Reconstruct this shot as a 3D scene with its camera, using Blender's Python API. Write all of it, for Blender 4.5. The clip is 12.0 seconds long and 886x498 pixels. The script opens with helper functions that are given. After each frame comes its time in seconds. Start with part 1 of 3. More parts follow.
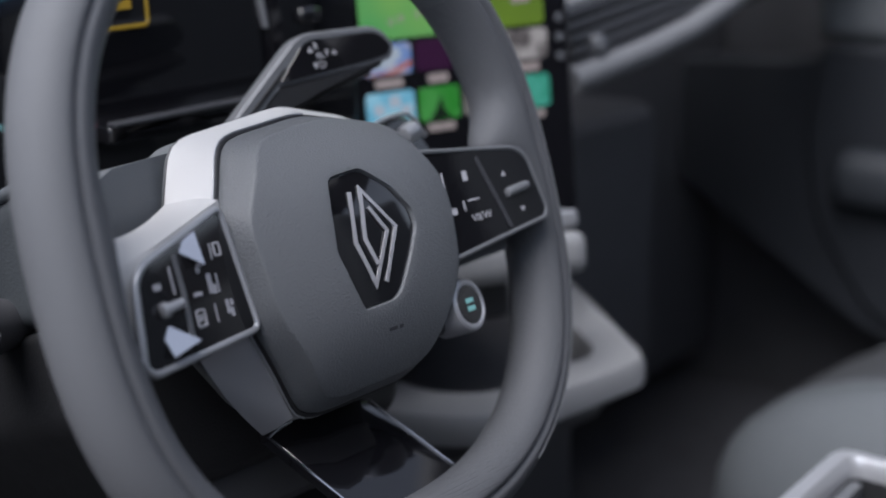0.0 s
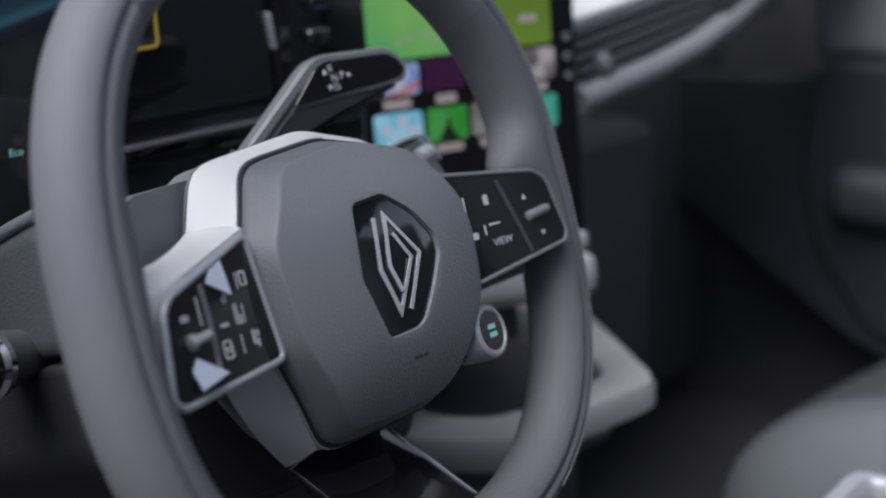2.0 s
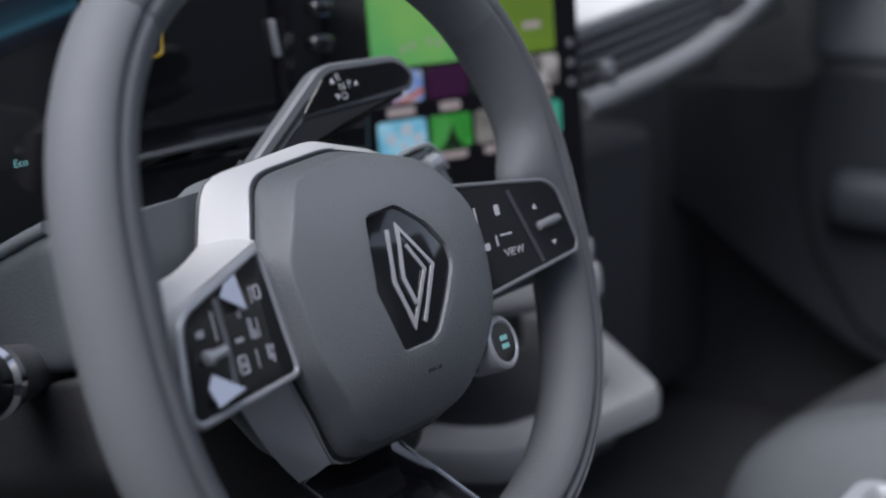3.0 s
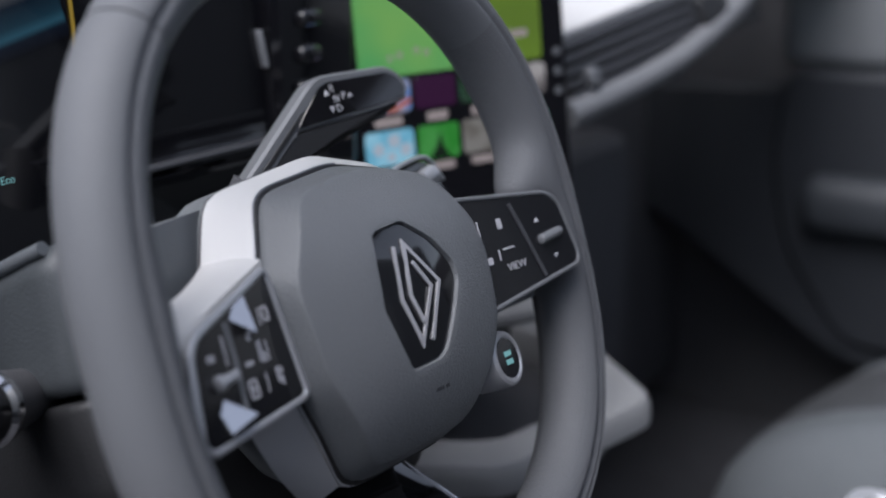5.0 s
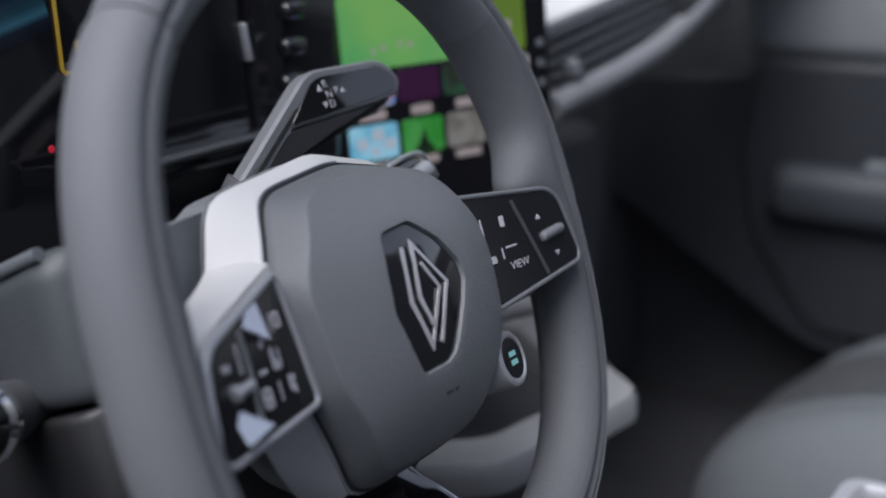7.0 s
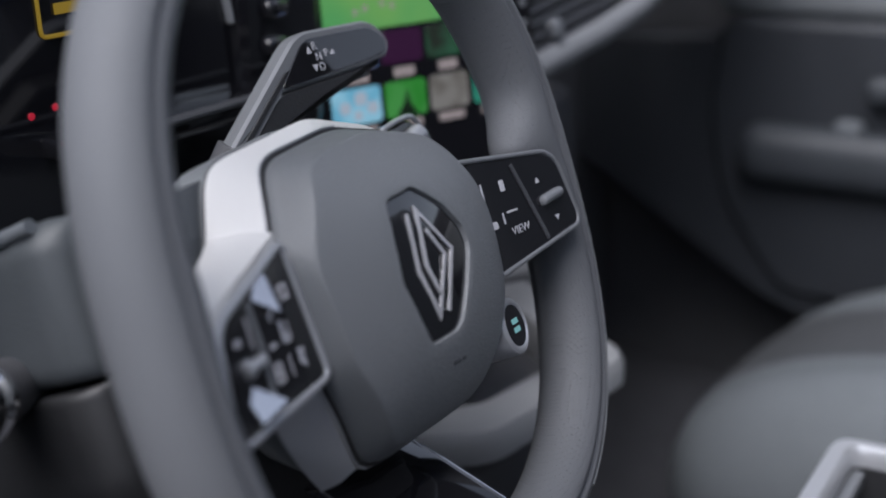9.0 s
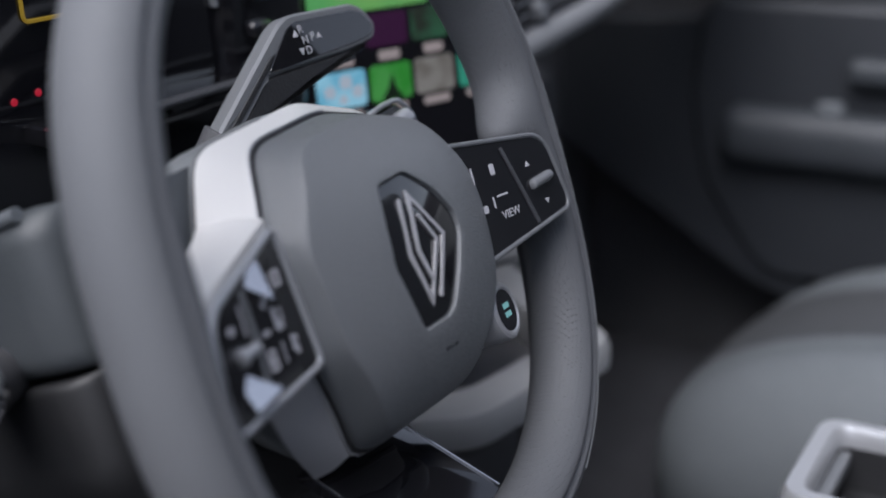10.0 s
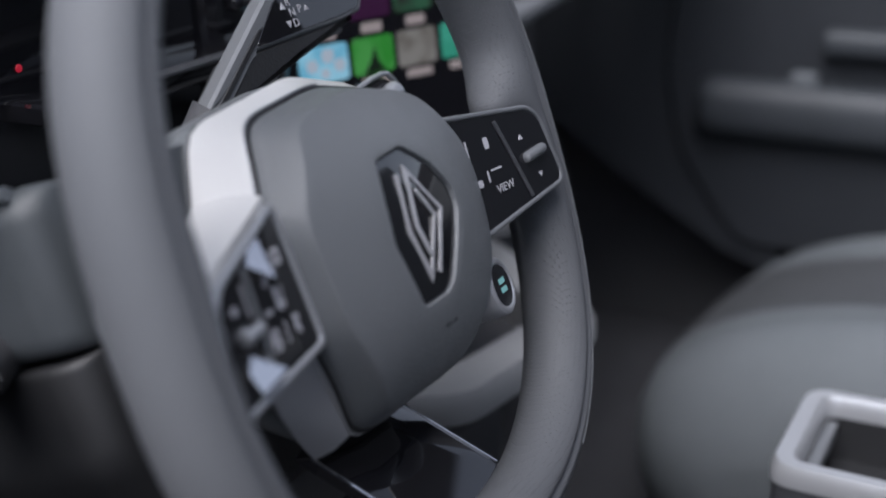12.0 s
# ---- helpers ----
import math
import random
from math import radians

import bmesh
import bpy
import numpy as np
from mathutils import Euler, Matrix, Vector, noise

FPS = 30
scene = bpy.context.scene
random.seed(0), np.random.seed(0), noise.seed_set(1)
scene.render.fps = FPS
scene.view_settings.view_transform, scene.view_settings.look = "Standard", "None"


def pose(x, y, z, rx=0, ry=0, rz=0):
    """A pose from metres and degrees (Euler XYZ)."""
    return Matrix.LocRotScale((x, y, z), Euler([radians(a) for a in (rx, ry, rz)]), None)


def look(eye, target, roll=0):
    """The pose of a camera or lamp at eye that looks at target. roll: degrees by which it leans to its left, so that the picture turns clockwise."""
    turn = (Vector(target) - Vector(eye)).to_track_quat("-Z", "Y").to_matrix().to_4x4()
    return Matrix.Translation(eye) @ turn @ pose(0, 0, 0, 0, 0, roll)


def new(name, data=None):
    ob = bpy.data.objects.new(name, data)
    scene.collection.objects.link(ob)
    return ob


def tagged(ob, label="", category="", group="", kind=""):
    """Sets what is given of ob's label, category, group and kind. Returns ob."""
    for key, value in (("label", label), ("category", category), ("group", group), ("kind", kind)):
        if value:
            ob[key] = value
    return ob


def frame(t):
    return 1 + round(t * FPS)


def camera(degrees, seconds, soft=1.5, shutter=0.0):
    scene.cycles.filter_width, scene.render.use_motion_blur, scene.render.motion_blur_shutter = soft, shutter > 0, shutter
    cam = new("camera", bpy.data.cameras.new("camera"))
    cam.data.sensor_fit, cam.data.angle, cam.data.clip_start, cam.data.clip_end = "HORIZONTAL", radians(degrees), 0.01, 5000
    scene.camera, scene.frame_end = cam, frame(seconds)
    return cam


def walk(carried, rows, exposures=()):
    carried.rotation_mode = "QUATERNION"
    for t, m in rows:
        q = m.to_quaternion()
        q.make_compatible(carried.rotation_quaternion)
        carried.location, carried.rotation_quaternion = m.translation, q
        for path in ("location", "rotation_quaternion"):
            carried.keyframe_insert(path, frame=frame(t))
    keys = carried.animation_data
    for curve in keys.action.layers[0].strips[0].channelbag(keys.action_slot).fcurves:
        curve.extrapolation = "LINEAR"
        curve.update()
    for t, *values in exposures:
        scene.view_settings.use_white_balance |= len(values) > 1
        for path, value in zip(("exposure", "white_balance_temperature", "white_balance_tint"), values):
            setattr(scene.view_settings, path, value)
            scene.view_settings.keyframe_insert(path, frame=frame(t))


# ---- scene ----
cam = camera(40.00, 12.0, soft=1.9)
PATH = [
    (0, (-0.4300, -0.4124, 0.8511), (0.0775, 0.0219, 0.6419), -1.06),
    (0.5, (-0.4311, -0.4083, 0.8530), (0.0791, 0.0245, 0.6473), -1.08),
    (1, (-0.4318, -0.4007, 0.8526), (0.0808, 0.0303, 0.6490), -1.10),
    (1.5, (-0.4345, -0.3940, 0.8549), (0.0801, 0.0347, 0.6515), -1.02),
    (2, (-0.4360, -0.3854, 0.8542), (0.0817, 0.0404, 0.6525), -1.11),
    (2.5, (-0.4372, -0.3767, 0.8566), (0.0834, 0.0453, 0.6547), -1.08),
    (3, (-0.4389, -0.3696, 0.8575), (0.0841, 0.0500, 0.6566), -1.09),
    (5, (-0.4435, -0.3406, 0.8607), (0.0955, 0.0588, 0.6610), -1.11),
    (5.5, (-0.4457, -0.3312, 0.8619), (0.0971, 0.0627, 0.6614), -1.03),
    (6, (-0.4470, -0.3213, 0.8618), (0.1005, 0.0664, 0.6617), -1.13),
    (6.5, (-0.4474, -0.3125, 0.8619), (0.1045, 0.0673, 0.6588), -1.00),
    (7, (-0.4481, -0.3056, 0.8628), (0.1075, 0.0665, 0.6556), -0.98),
    (9, (-0.4486, -0.2743, 0.8592), (0.1168, 0.0701, 0.6320), -1.05),
    (9.5, (-0.4479, -0.2703, 0.8588), (0.1199, 0.0671, 0.6270), -1.07),
    (10, (-0.4482, -0.2661, 0.8584), (0.1211, 0.0656, 0.6220), -1.12),
    (10.5, (-0.4486, -0.2622, 0.8571), (0.1227, 0.0636, 0.6173), -1.16),
    (11, (-0.4487, -0.2576, 0.8576), (0.1236, 0.0626, 0.6129), -1.12),
    (11.5, (-0.4488, -0.2519, 0.8556), (0.1256, 0.0626, 0.6082), -1.17),
    (12, (-0.4489, -0.2473, 0.8561), (0.1262, 0.0631, 0.6056), -1.17),
]
walk(cam, [(t, look(eye, target, roll)) for t, eye, target, roll in PATH],
     exposures=[(0, 0.98, 6150, 14)])

# The focus lies on the steering wheel's hub; what stands behind it is soft.
cam.data.dof.use_dof = True
cam.data.dof.focus_distance = 0.635
cam.data.dof.aperture_fstop = 3.5

# ---- world and light ----
world = bpy.data.worlds.new("overcast_sky")
scene.world = world
world.use_nodes = True
wn = world.node_tree
sky = wn.nodes.new("ShaderNodeTexSky")
sky.sky_type = "NISHITA"
sky.sun_disc = False
sky.sun_elevation = radians(59)
sky.sun_rotation = radians(-80)
haze = wn.nodes.new("ShaderNodeHueSaturation")
haze.inputs["Saturation"].default_value = 0.45
wn.links.new(sky.outputs[0], haze.inputs["Color"])
wn.links.new(haze.outputs[0], wn.nodes["Background"].inputs[0])
wn.nodes["Background"].inputs[1].default_value = 0.098

sun_data = bpy.data.lights.new("sun", "SUN")
sun_data.energy = 2.9
sun_data.angle = radians(55)
sun_data.color = (1.0, 0.97, 0.94)
sun = new("sun", sun_data)
sun.matrix_world = look((-1.25, 0.22, 2.7), (0, 0, 0.6))


# ---- materials ----
def mat(name, color, rough=0.5, metal=0.0, grain=0.0, grain_size=400.0, mottling=0.12, spec=0.5, coat=0.0,
        wear=0.08, emission=None, strength=0.0, voronoi=False):
    m = bpy.data.materials.new(name)
    m.use_nodes = True
    nt = m.node_tree
    b = nt.nodes["Principled BSDF"]
    b.inputs["Roughness"].default_value = rough
    b.inputs["Metallic"].default_value = metal
    b.inputs["Specular IOR Level"].default_value = spec
    b.inputs["Coat Weight"].default_value = coat
    b.inputs["Base Color"].default_value = (*color, 1)
    co = nt.nodes.new("ShaderNodeTexCoord")
    if mottling:
        big = nt.nodes.new("ShaderNodeTexNoise")
        big.inputs["Scale"].default_value = 22
        big.inputs["Detail"].default_value = 6
        nt.links.new(co.outputs["Object"], big.inputs["Vector"])
        ramp = nt.nodes.new("ShaderNodeMapRange")
        ramp.inputs["To Min"].default_value = 1 - mottling
        ramp.inputs["To Max"].default_value = 1 + mottling
        nt.links.new(big.outputs["Fac"], ramp.inputs["Value"])
        mul = nt.nodes.new("ShaderNodeVectorMath")
        mul.operation = "SCALE"
        mul.inputs[0].default_value = color
        nt.links.new(ramp.outputs["Result"], mul.inputs["Scale"])
        nt.links.new(mul.outputs[0], b.inputs["Base Color"])
    if wear:
        fine = nt.nodes.new("ShaderNodeTexNoise")
        fine.inputs["Scale"].default_value = 90
        fine.inputs["Detail"].default_value = 8
        nt.links.new(co.outputs["Object"], fine.inputs["Vector"])
        rr = nt.nodes.new("ShaderNodeMapRange")
        rr.inputs["To Min"].default_value = max(0.02, rough - wear)
        rr.inputs["To Max"].default_value = min(1.0, rough + wear)
        nt.links.new(fine.outputs["Fac"], rr.inputs["Value"])
        nt.links.new(rr.outputs["Result"], b.inputs["Roughness"])
    if grain:
        if voronoi:
            tex = nt.nodes.new("ShaderNodeTexVoronoi")
            tex.feature = "SMOOTH_F1"
            out = tex.outputs["Distance"]
        else:
            tex = nt.nodes.new("ShaderNodeTexNoise")
            tex.inputs["Detail"].default_value = 4
            out = tex.outputs["Fac"]
        tex.inputs["Scale"].default_value = grain_size
        nt.links.new(co.outputs["Object"], tex.inputs["Vector"])
        bump = nt.nodes.new("ShaderNodeBump")
        bump.inputs["Strength"].default_value = grain
        bump.inputs["Distance"].default_value = 0.001
        nt.links.new(out, bump.inputs["Height"])
        nt.links.new(bump.outputs[0], b.inputs["Normal"])
    if emission:
        b.inputs["Emission Color"].default_value = (*emission, 1)
        b.inputs["Emission Strength"].default_value = strength
    return m


LEATHER = mat("grey_leather", (0.114, 0.119, 0.128), 0.66, grain=0.16, grain_size=1300, voronoi=True, mottling=0.07, spec=0.4)
PERFORATED = mat("perforated_leather", (0.096, 0.100, 0.108), 0.66, mottling=0.07, spec=0.4)
_nt = PERFORATED.node_tree
_co, _vo = _nt.nodes.new("ShaderNodeTexCoord"), _nt.nodes.new("ShaderNodeTexVoronoi")
_vo.inputs["Scale"].default_value = 560
_vo.inputs["Randomness"].default_value = 0.08
_mr, _bu = _nt.nodes.new("ShaderNodeMapRange"), _nt.nodes.new("ShaderNodeBump")
_mr.inputs["From Max"].default_value = 0.32
_bu.inputs["Strength"].default_value = 0.9
_bu.inputs["Distance"].default_value = 0.0008
_nt.links.new(_co.outputs["Object"], _vo.inputs["Vector"])
_nt.links.new(_vo.outputs["Distance"], _mr.inputs["Value"])
_nt.links.new(_mr.outputs["Result"], _bu.inputs["Height"])
_nt.links.new(_bu.outputs[0], _nt.nodes["Principled BSDF"].inputs["Normal"])
COVER = mat("grained_cover", (0.142, 0.150, 0.158), 0.42, grain=0.40, grain_size=1050, voronoi=True, mottling=0.05)
STALKGREY = mat("stalk_grey", (0.145, 0.152, 0.162), 0.45, metal=0.2, mottling=0.04)
SATIN = mat("satin_silver", (0.46, 0.47, 0.49), 0.36, metal=0.55, mottling=0.04, wear=0.06)
BRIGHT = mat("silver_painted_plastic", (0.57, 0.57, 0.565), 0.46, metal=0.0, mottling=0.03)
EMBLEM = mat("emblem_silver", (0.50, 0.50, 0.52), 0.40, metal=0.35, mottling=0.03)
CHROME = mat("polished_chrome", (0.78, 0.78, 0.80), 0.14, metal=1.0, mottling=0.03, wear=0.05)
PIANO = mat("gloss_black", (0.008, 0.008, 0.010), 0.06, mottling=0.0, wear=0.03, coat=0.6)
BLACK = mat("black_plastic", (0.066, 0.067, 0.073), 0.55, grain=0.2, grain_size=900, mottling=0.15)
DARK = mat("dark_grey_plastic", (0.048, 0.050, 0.056), 0.5, grain=0.25, grain_size=700, mottling=0.1)
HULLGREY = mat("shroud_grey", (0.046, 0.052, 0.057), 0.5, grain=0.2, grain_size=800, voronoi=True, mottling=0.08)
# near-black; on the column's lower half it carries the shade below the seam
SHROUD = mat("shroud_dark", (0.016, 0.0165, 0.018), 0.5, grain=0.2, grain_size=800, voronoi=True, mottling=0.08)
MID = mat("grey_dash_skin", (0.10, 0.11, 0.12), 0.55, grain=0.3, grain_size=600, voronoi=True, mottling=0.08)
LINER = mat("door_lining", (0.019, 0.022, 0.027), 0.6, grain=0.3, grain_size=400, mottling=0.1)
LIGHT = mat("light_grey_plastic", (0.28, 0.285, 0.29), 0.42, grain=0.1, grain_size=700, mottling=0.06)
BACKGREY = mat("spoke_back_grey", (0.145, 0.156, 0.165), 0.5, grain=0.15, grain_size=800, voronoi=True, mottling=0.06)
FOOT = mat("footwell_grey", (0.085, 0.087, 0.095), 0.6, grain=0.2, grain_size=700, mottling=0.12)
ARMREST = mat("armrest_skin", (0.034, 0.039, 0.045), 0.55, grain=0.3, grain_size=400, mottling=0.1)
DOORGREY = mat("door_grey_skin", (0.17, 0.18, 0.187), 0.6, grain=0.3, grain_size=400, mottling=0.08)
STRIP = mat("grey_trim_strip", (0.165, 0.17, 0.178), 0.5, grain=0.1, grain_size=700, mottling=0.06)
SEAT = mat("grey_seat_fabric", (0.092, 0.103, 0.111), 0.8, grain=0.5, grain_size=500, mottling=0.08)
INSERT = mat("dark_seat_cloth", (0.038, 0.041, 0.045), 0.9, grain=0.6, grain_size=420, mottling=0.12)
CARPET = mat("black_carpet", (0.036, 0.037, 0.042), 0.95, grain=1.0, grain_size=300, mottling=0.3)
HEADLINER = mat("grey_headliner", (0.30, 0.30, 0.30), 0.9, grain=0.3, grain_size=300)
ASPHALT = mat("asphalt", (0.05, 0.05, 0.052), 0.9, grain=0.8, grain_size=60, mottling=0.2)
MARK = mat("white_print", (0.42, 0.42, 0.45), 0.5, mottling=0, wear=0)
TEAL = mat("teal_glow", (0.02, 0.1, 0.1), 0.4, mottling=0, wear=0, emission=(0.32, 0.66, 0.66), strength=0.21)
RED = mat("red_glow", (0.1, 0.0, 0.0), 0.4, mottling=0, wear=0, emission=(0.6, 0.02, 0.05), strength=0.24)
YELLOW = mat("yellow_glow", (0.1, 0.07, 0.0), 0.4, mottling=0, wear=0, emission=(0.7, 0.45, 0.05), strength=0.11)
BLUE = mat("blue_glow", (0.008, 0.008, 0.010), 0.06, mottling=0, wear=0, emission=(0.10, 0.40, 0.56), strength=0.05)

# the horizon picture fades upwards from a bright line
_nt = BLUE.node_tree
_co, _sp, _ra = _nt.nodes.new("ShaderNodeTexCoord"), _nt.nodes.new("ShaderNodeSeparateXYZ"), _nt.nodes.new("ShaderNodeValToRGB")
_mr = _nt.nodes.new("ShaderNodeMapRange")
_mr.inputs["From Min"].default_value, _mr.inputs["From Max"].default_value = 0.0, 0.05
for at, tone in ((0.0, (0.0, 0.0, 0.002)), (0.16, (0.01, 0.05, 0.08)), (0.24, (0.09, 0.36, 0.52)), (0.34, (0.03, 0.14, 0.22)), (0.55, (0.008, 0.04, 0.08)), (1.0, (0.005, 0.02, 0.05))):
    e = _ra.color_ramp.elements[0] if at == 0 else _ra.color_ramp.elements[1] if at == 1 else _ra.color_ramp.elements.new(at)
    e.color = (*tone, 1)
_nt.links.new(_co.outputs["Object"], _sp.inputs[0])
_nt.links.new(_sp.outputs["Y"], _mr.inputs["Value"])
_nt.links.new(_mr.outputs["Result"], _ra.inputs[0])
_nt.links.new(_ra.outputs[0], _nt.nodes["Principled BSDF"].inputs["Emission Color"])
_nt.nodes["Principled BSDF"].inputs["Emission Strength"].default_value = 0.07


def glow(name, color, strength, color2=None, size=45):
    m = mat(name, (0.01, 0.01, 0.01), 0.2, mottling=0, wear=0, emission=color, strength=strength)
    if color2:
        nt = m.node_tree
        co = nt.nodes.new("ShaderNodeTexCoord")
        no = nt.nodes.new("ShaderNodeTexNoise")
        no.inputs["Scale"].default_value = size
        nt.links.new(co.outputs["Object"], no.inputs["Vector"])
        mx = nt.nodes.new("ShaderNodeValToRGB")
        mx.color_ramp.elements[0].position = 0.4
        mx.color_ramp.elements[1].position = 0.6
        mx.color_ramp.elements[0].color = (*color, 1)
        mx.color_ramp.elements[1].color = (*color2, 1)
        nt.links.new(no.outputs["Fac"], mx.inputs[0])
        nt.links.new(mx.outputs[0], nt.nodes["Principled BSDF"].inputs["Emission Color"])
    return m


# ---- building helpers ----
def thing(name, m=None):
    ob = new(name)
    ob.empty_display_size = 0.02
    if m is not None:
        ob.matrix_world = m
    return ob


def part(name, bm, material, parent=None, label="", sharp=35):
    bmesh.ops.recalc_face_normals(bm, faces=bm.faces)
    me = bpy.data.meshes.new(name)
    bm.to_mesh(me)
    bm.free()
    me.materials.append(material)
    for p in me.polygons:
        p.use_smooth = True
    me.set_sharp_from_angle(angle=radians(sharp))
    ob = new(name, me)
    ob.parent = parent
    if label:
        ob["label"] = label
    return ob


def skin(bm, loops, closed=True, caps=(True, True)):
    """Faces between rings of the same number of points."""
    rings = [[bm.verts.new(p) for p in lp] for lp in loops]
    for a, b in zip(rings, rings[1:]):
        k = len(a)
        for i in range(k if closed else k - 1):
            j = (i + 1) % k
            bm.faces.new((a[i], a[j], b[j], b[i]))
    if caps[0]:
        bm.faces.new(rings[0])
    if caps[1]:
        bm.faces.new(list(reversed(rings[-1])))
    return bm


def rounded(poly, r, k=5):
    """A polygon with its corners rounded."""
    out = []
    n = len(poly)
    for i in range(n):
        p, a, b = Vector(poly[i]), Vector(poly[i - 1]), Vector(poly[(i + 1) % n])
        d = min(r, (a - p).length * 0.45, (b - p).length * 0.45)
        s, e = p + (a - p).normalized() * d, p + (b - p).normalized() * d
        for q in range(k + 1):
            w = q / k
            out.append(tuple((1 - w) ** 2 * s + 2 * w * (1 - w) * p + w * w * e))
    return out


def plate(poly, z0, z1, r=0.003, edge=0.0008):
    """A slab on a rounded outline with softened edges; z may be a function of x, y."""
    f0 = z0 if callable(z0) else (lambda x, y: z0)
    f1 = z1 if callable(z1) else (lambda x, y: z1)
    ring = rounded([tuple(p) for p in poly], r)
    cx = sum(p[0] for p in ring) / len(ring)
    cy = sum(p[1] for p in ring) / len(ring)

    def shrink(d):
        out = []
        n = len(ring)
        for i in range(n):
            a, b = Vector(ring[i - 1]), Vector(ring[(i + 1) % n])
            t = (b - a).normalized()
            nrm = Vector((t.y, -t.x))
            p = Vector(ring[i])
            if nrm.dot(p - Vector((cx, cy))) < 0:
                nrm = -nrm
            out.append(tuple(p - nrm * d))
        return out
    inner = shrink(edge)
    up = 1 if f1(cx, cy) > f0(cx, cy) else -1
    loops = [[(x, y, f0(x, y)) for x, y in inner], [(x, y, f0(x, y) + up * edge) for x, y in ring],
             [(x, y, f1(x, y) - up * edge) for x, y in ring], [(x, y, f1(x, y)) for x, y in inner]]
    return skin(bmesh.new(), loops)


def tube(points, r, closed=False, k=10, flat=1.0):
    """A round bar along points; flat squeezes it along z."""
    pts = [Vector(p) for p in points]
    n = len(pts)
    loops = []
    for i, p in enumerate(pts):
        a = pts[i - 1] if (i or closed) else p
        b = pts[(i + 1) % n] if (i < n - 1 or closed) else p
        t = (b - a).normalized()
        ref = Vector((0, 0, 1)) if abs(t.z) < 0.9 else Vector((1, 0, 0))
        s = t.cross(ref).normalized()
        q = s.cross(t)
        rad = r(i / max(1, n - 1)) if callable(r) else r
        loops.append([p + s * math.cos(2 * math.pi * j / k) * rad + q * math.sin(2 * math.pi * j / k) * rad * flat for j in range(k)])
    if closed:
        loops.append(loops[0])
    bm = skin(bmesh.new(), loops, caps=(not closed, not closed))
    if closed:
        bmesh.ops.remove_doubles(bm, verts=bm.verts, dist=1e-6)
    return bm


def box(size, at=(0, 0, 0), bevel=0.004, segs=3, turn=None):
    bm = bmesh.new()
    bmesh.ops.create_cube(bm, size=1)
    bmesh.ops.scale(bm, vec=size, verts=bm.verts)
    if bevel:
        bmesh.ops.bevel(bm, geom=bm.edges[:], offset=bevel, segments=segs, profile=0.6, affect="EDGES")
    if turn is not None:
        bmesh.ops.transform(bm, matrix=turn, verts=bm.verts)
    bmesh.ops.translate(bm, vec=at, verts=bm.verts)
    return bm


def lathe(profile, k=40):
    """A turned body about z from (radius, height) pairs."""
    loops = [[(r * math.cos(2 * math.pi * j / k), r * math.sin(2 * math.pi * j / k), z) for j in range(k)] for r, z in profile]
    return skin(bmesh.new(), loops)


def moved(bm, m):
    bmesh.ops.transform(bm, matrix=m, verts=bm.verts)
    return bm


def frame_of(origin, xaxis, zaxis):
    """A pose with its x axis and its outward z axis given."""
    z = Vector(zaxis).normalized()
    x = Vector(xaxis)
    x = (x - z * x.dot(z)).normalized()
    y = z.cross(x)
    m = Matrix((x, y, z)).transposed().to_4x4()
    return Matrix.Translation(origin) @ m


def writing(name, text, size, material, parent, m):
    """Letters in the built-in font, as a thin mesh."""
    cu = bpy.data.curves.new(name, "FONT")
    cu.body, cu.size, cu.extrude = text, size, 0.0001
    cu.align_x, cu.align_y = "CENTER", "CENTER"
    tmp = bpy.data.objects.new(name + "_source", cu)
    me = bpy.data.meshes.new_from_object(tmp)
    bpy.data.objects.remove(tmp)
    me.materials.clear()
    me.materials.append(material)
    me.transform(m)
    ob = new(name, me)
    ob.parent = parent
    return ob


# ---- steering wheel, in its own frame: x across, y up along the rim's plane, z towards the driver ----
WHEEL = Matrix(((0.9980, 0.0604, 0.0144, -0.0029), (-0.0069, 0.3388, -0.9408, 0.0219),
                (-0.0617, 0.9390, 0.3385, 0.6786), (0, 0, 0, 1)))
wheel = tagged(thing("steering_wheel", WHEEL), "grey leather steering wheel with silver spokes and gloss black controls", "steering wheel")


def rim_point(a):
    c, s = math.cos(a), math.sin(a)
    p = 2.4 if s > 0 else 2.55
    return Vector((0.1673 * math.copysign(abs(c) ** (2 / p), c), 0.1678 * math.copysign(abs(s) ** (2 / p), s), 0))


def rim_loops(section, a0=0.0, a1=2 * math.pi, n=160):
    loops = []
    closed = a1 - a0 > 6.2
    for i in range(n if closed else n + 1):
        a = a0 + (a1 - a0) * i / n
        p = rim_point(a)
        t = (rim_point(a + 0.01) - rim_point(a - 0.01)).normalized()
        out = Vector((t.y, -t.x, 0))
        loops.append([p + out * r + Vector((0, 0, z)) for r, z in section(a)])
    if closed:
        loops.append(loops[0])
    return loops


def grip(a):
    """Cross-section of the rim: an oval with sewn grooves, swelling inwards where it meets a spoke."""
    out = []
    for j in range(48):
        f = 2 * math.pi * j / 48
        d = 1.0
        for g in (radians(90), radians(-70)):
            w = abs((f - g + math.pi) % (2 * math.pi) - math.pi)
            d -= 0.13 * math.exp(-(w / 0.085) ** 2)
        swell = 0.0
        for at, much in ((6, 0.021), (177, 0.003)):
            off = (math.degrees(a) - at + 180) % 360 - 180
            swell += much * math.exp(-(off / (6 if (off > 0) == (at < 90) else 4)) ** 2)
        out.append((0.0172 * d * math.cos(f) + swell * min(0, math.cos(f)), 0.0198 * d * math.sin(f)))
    return out


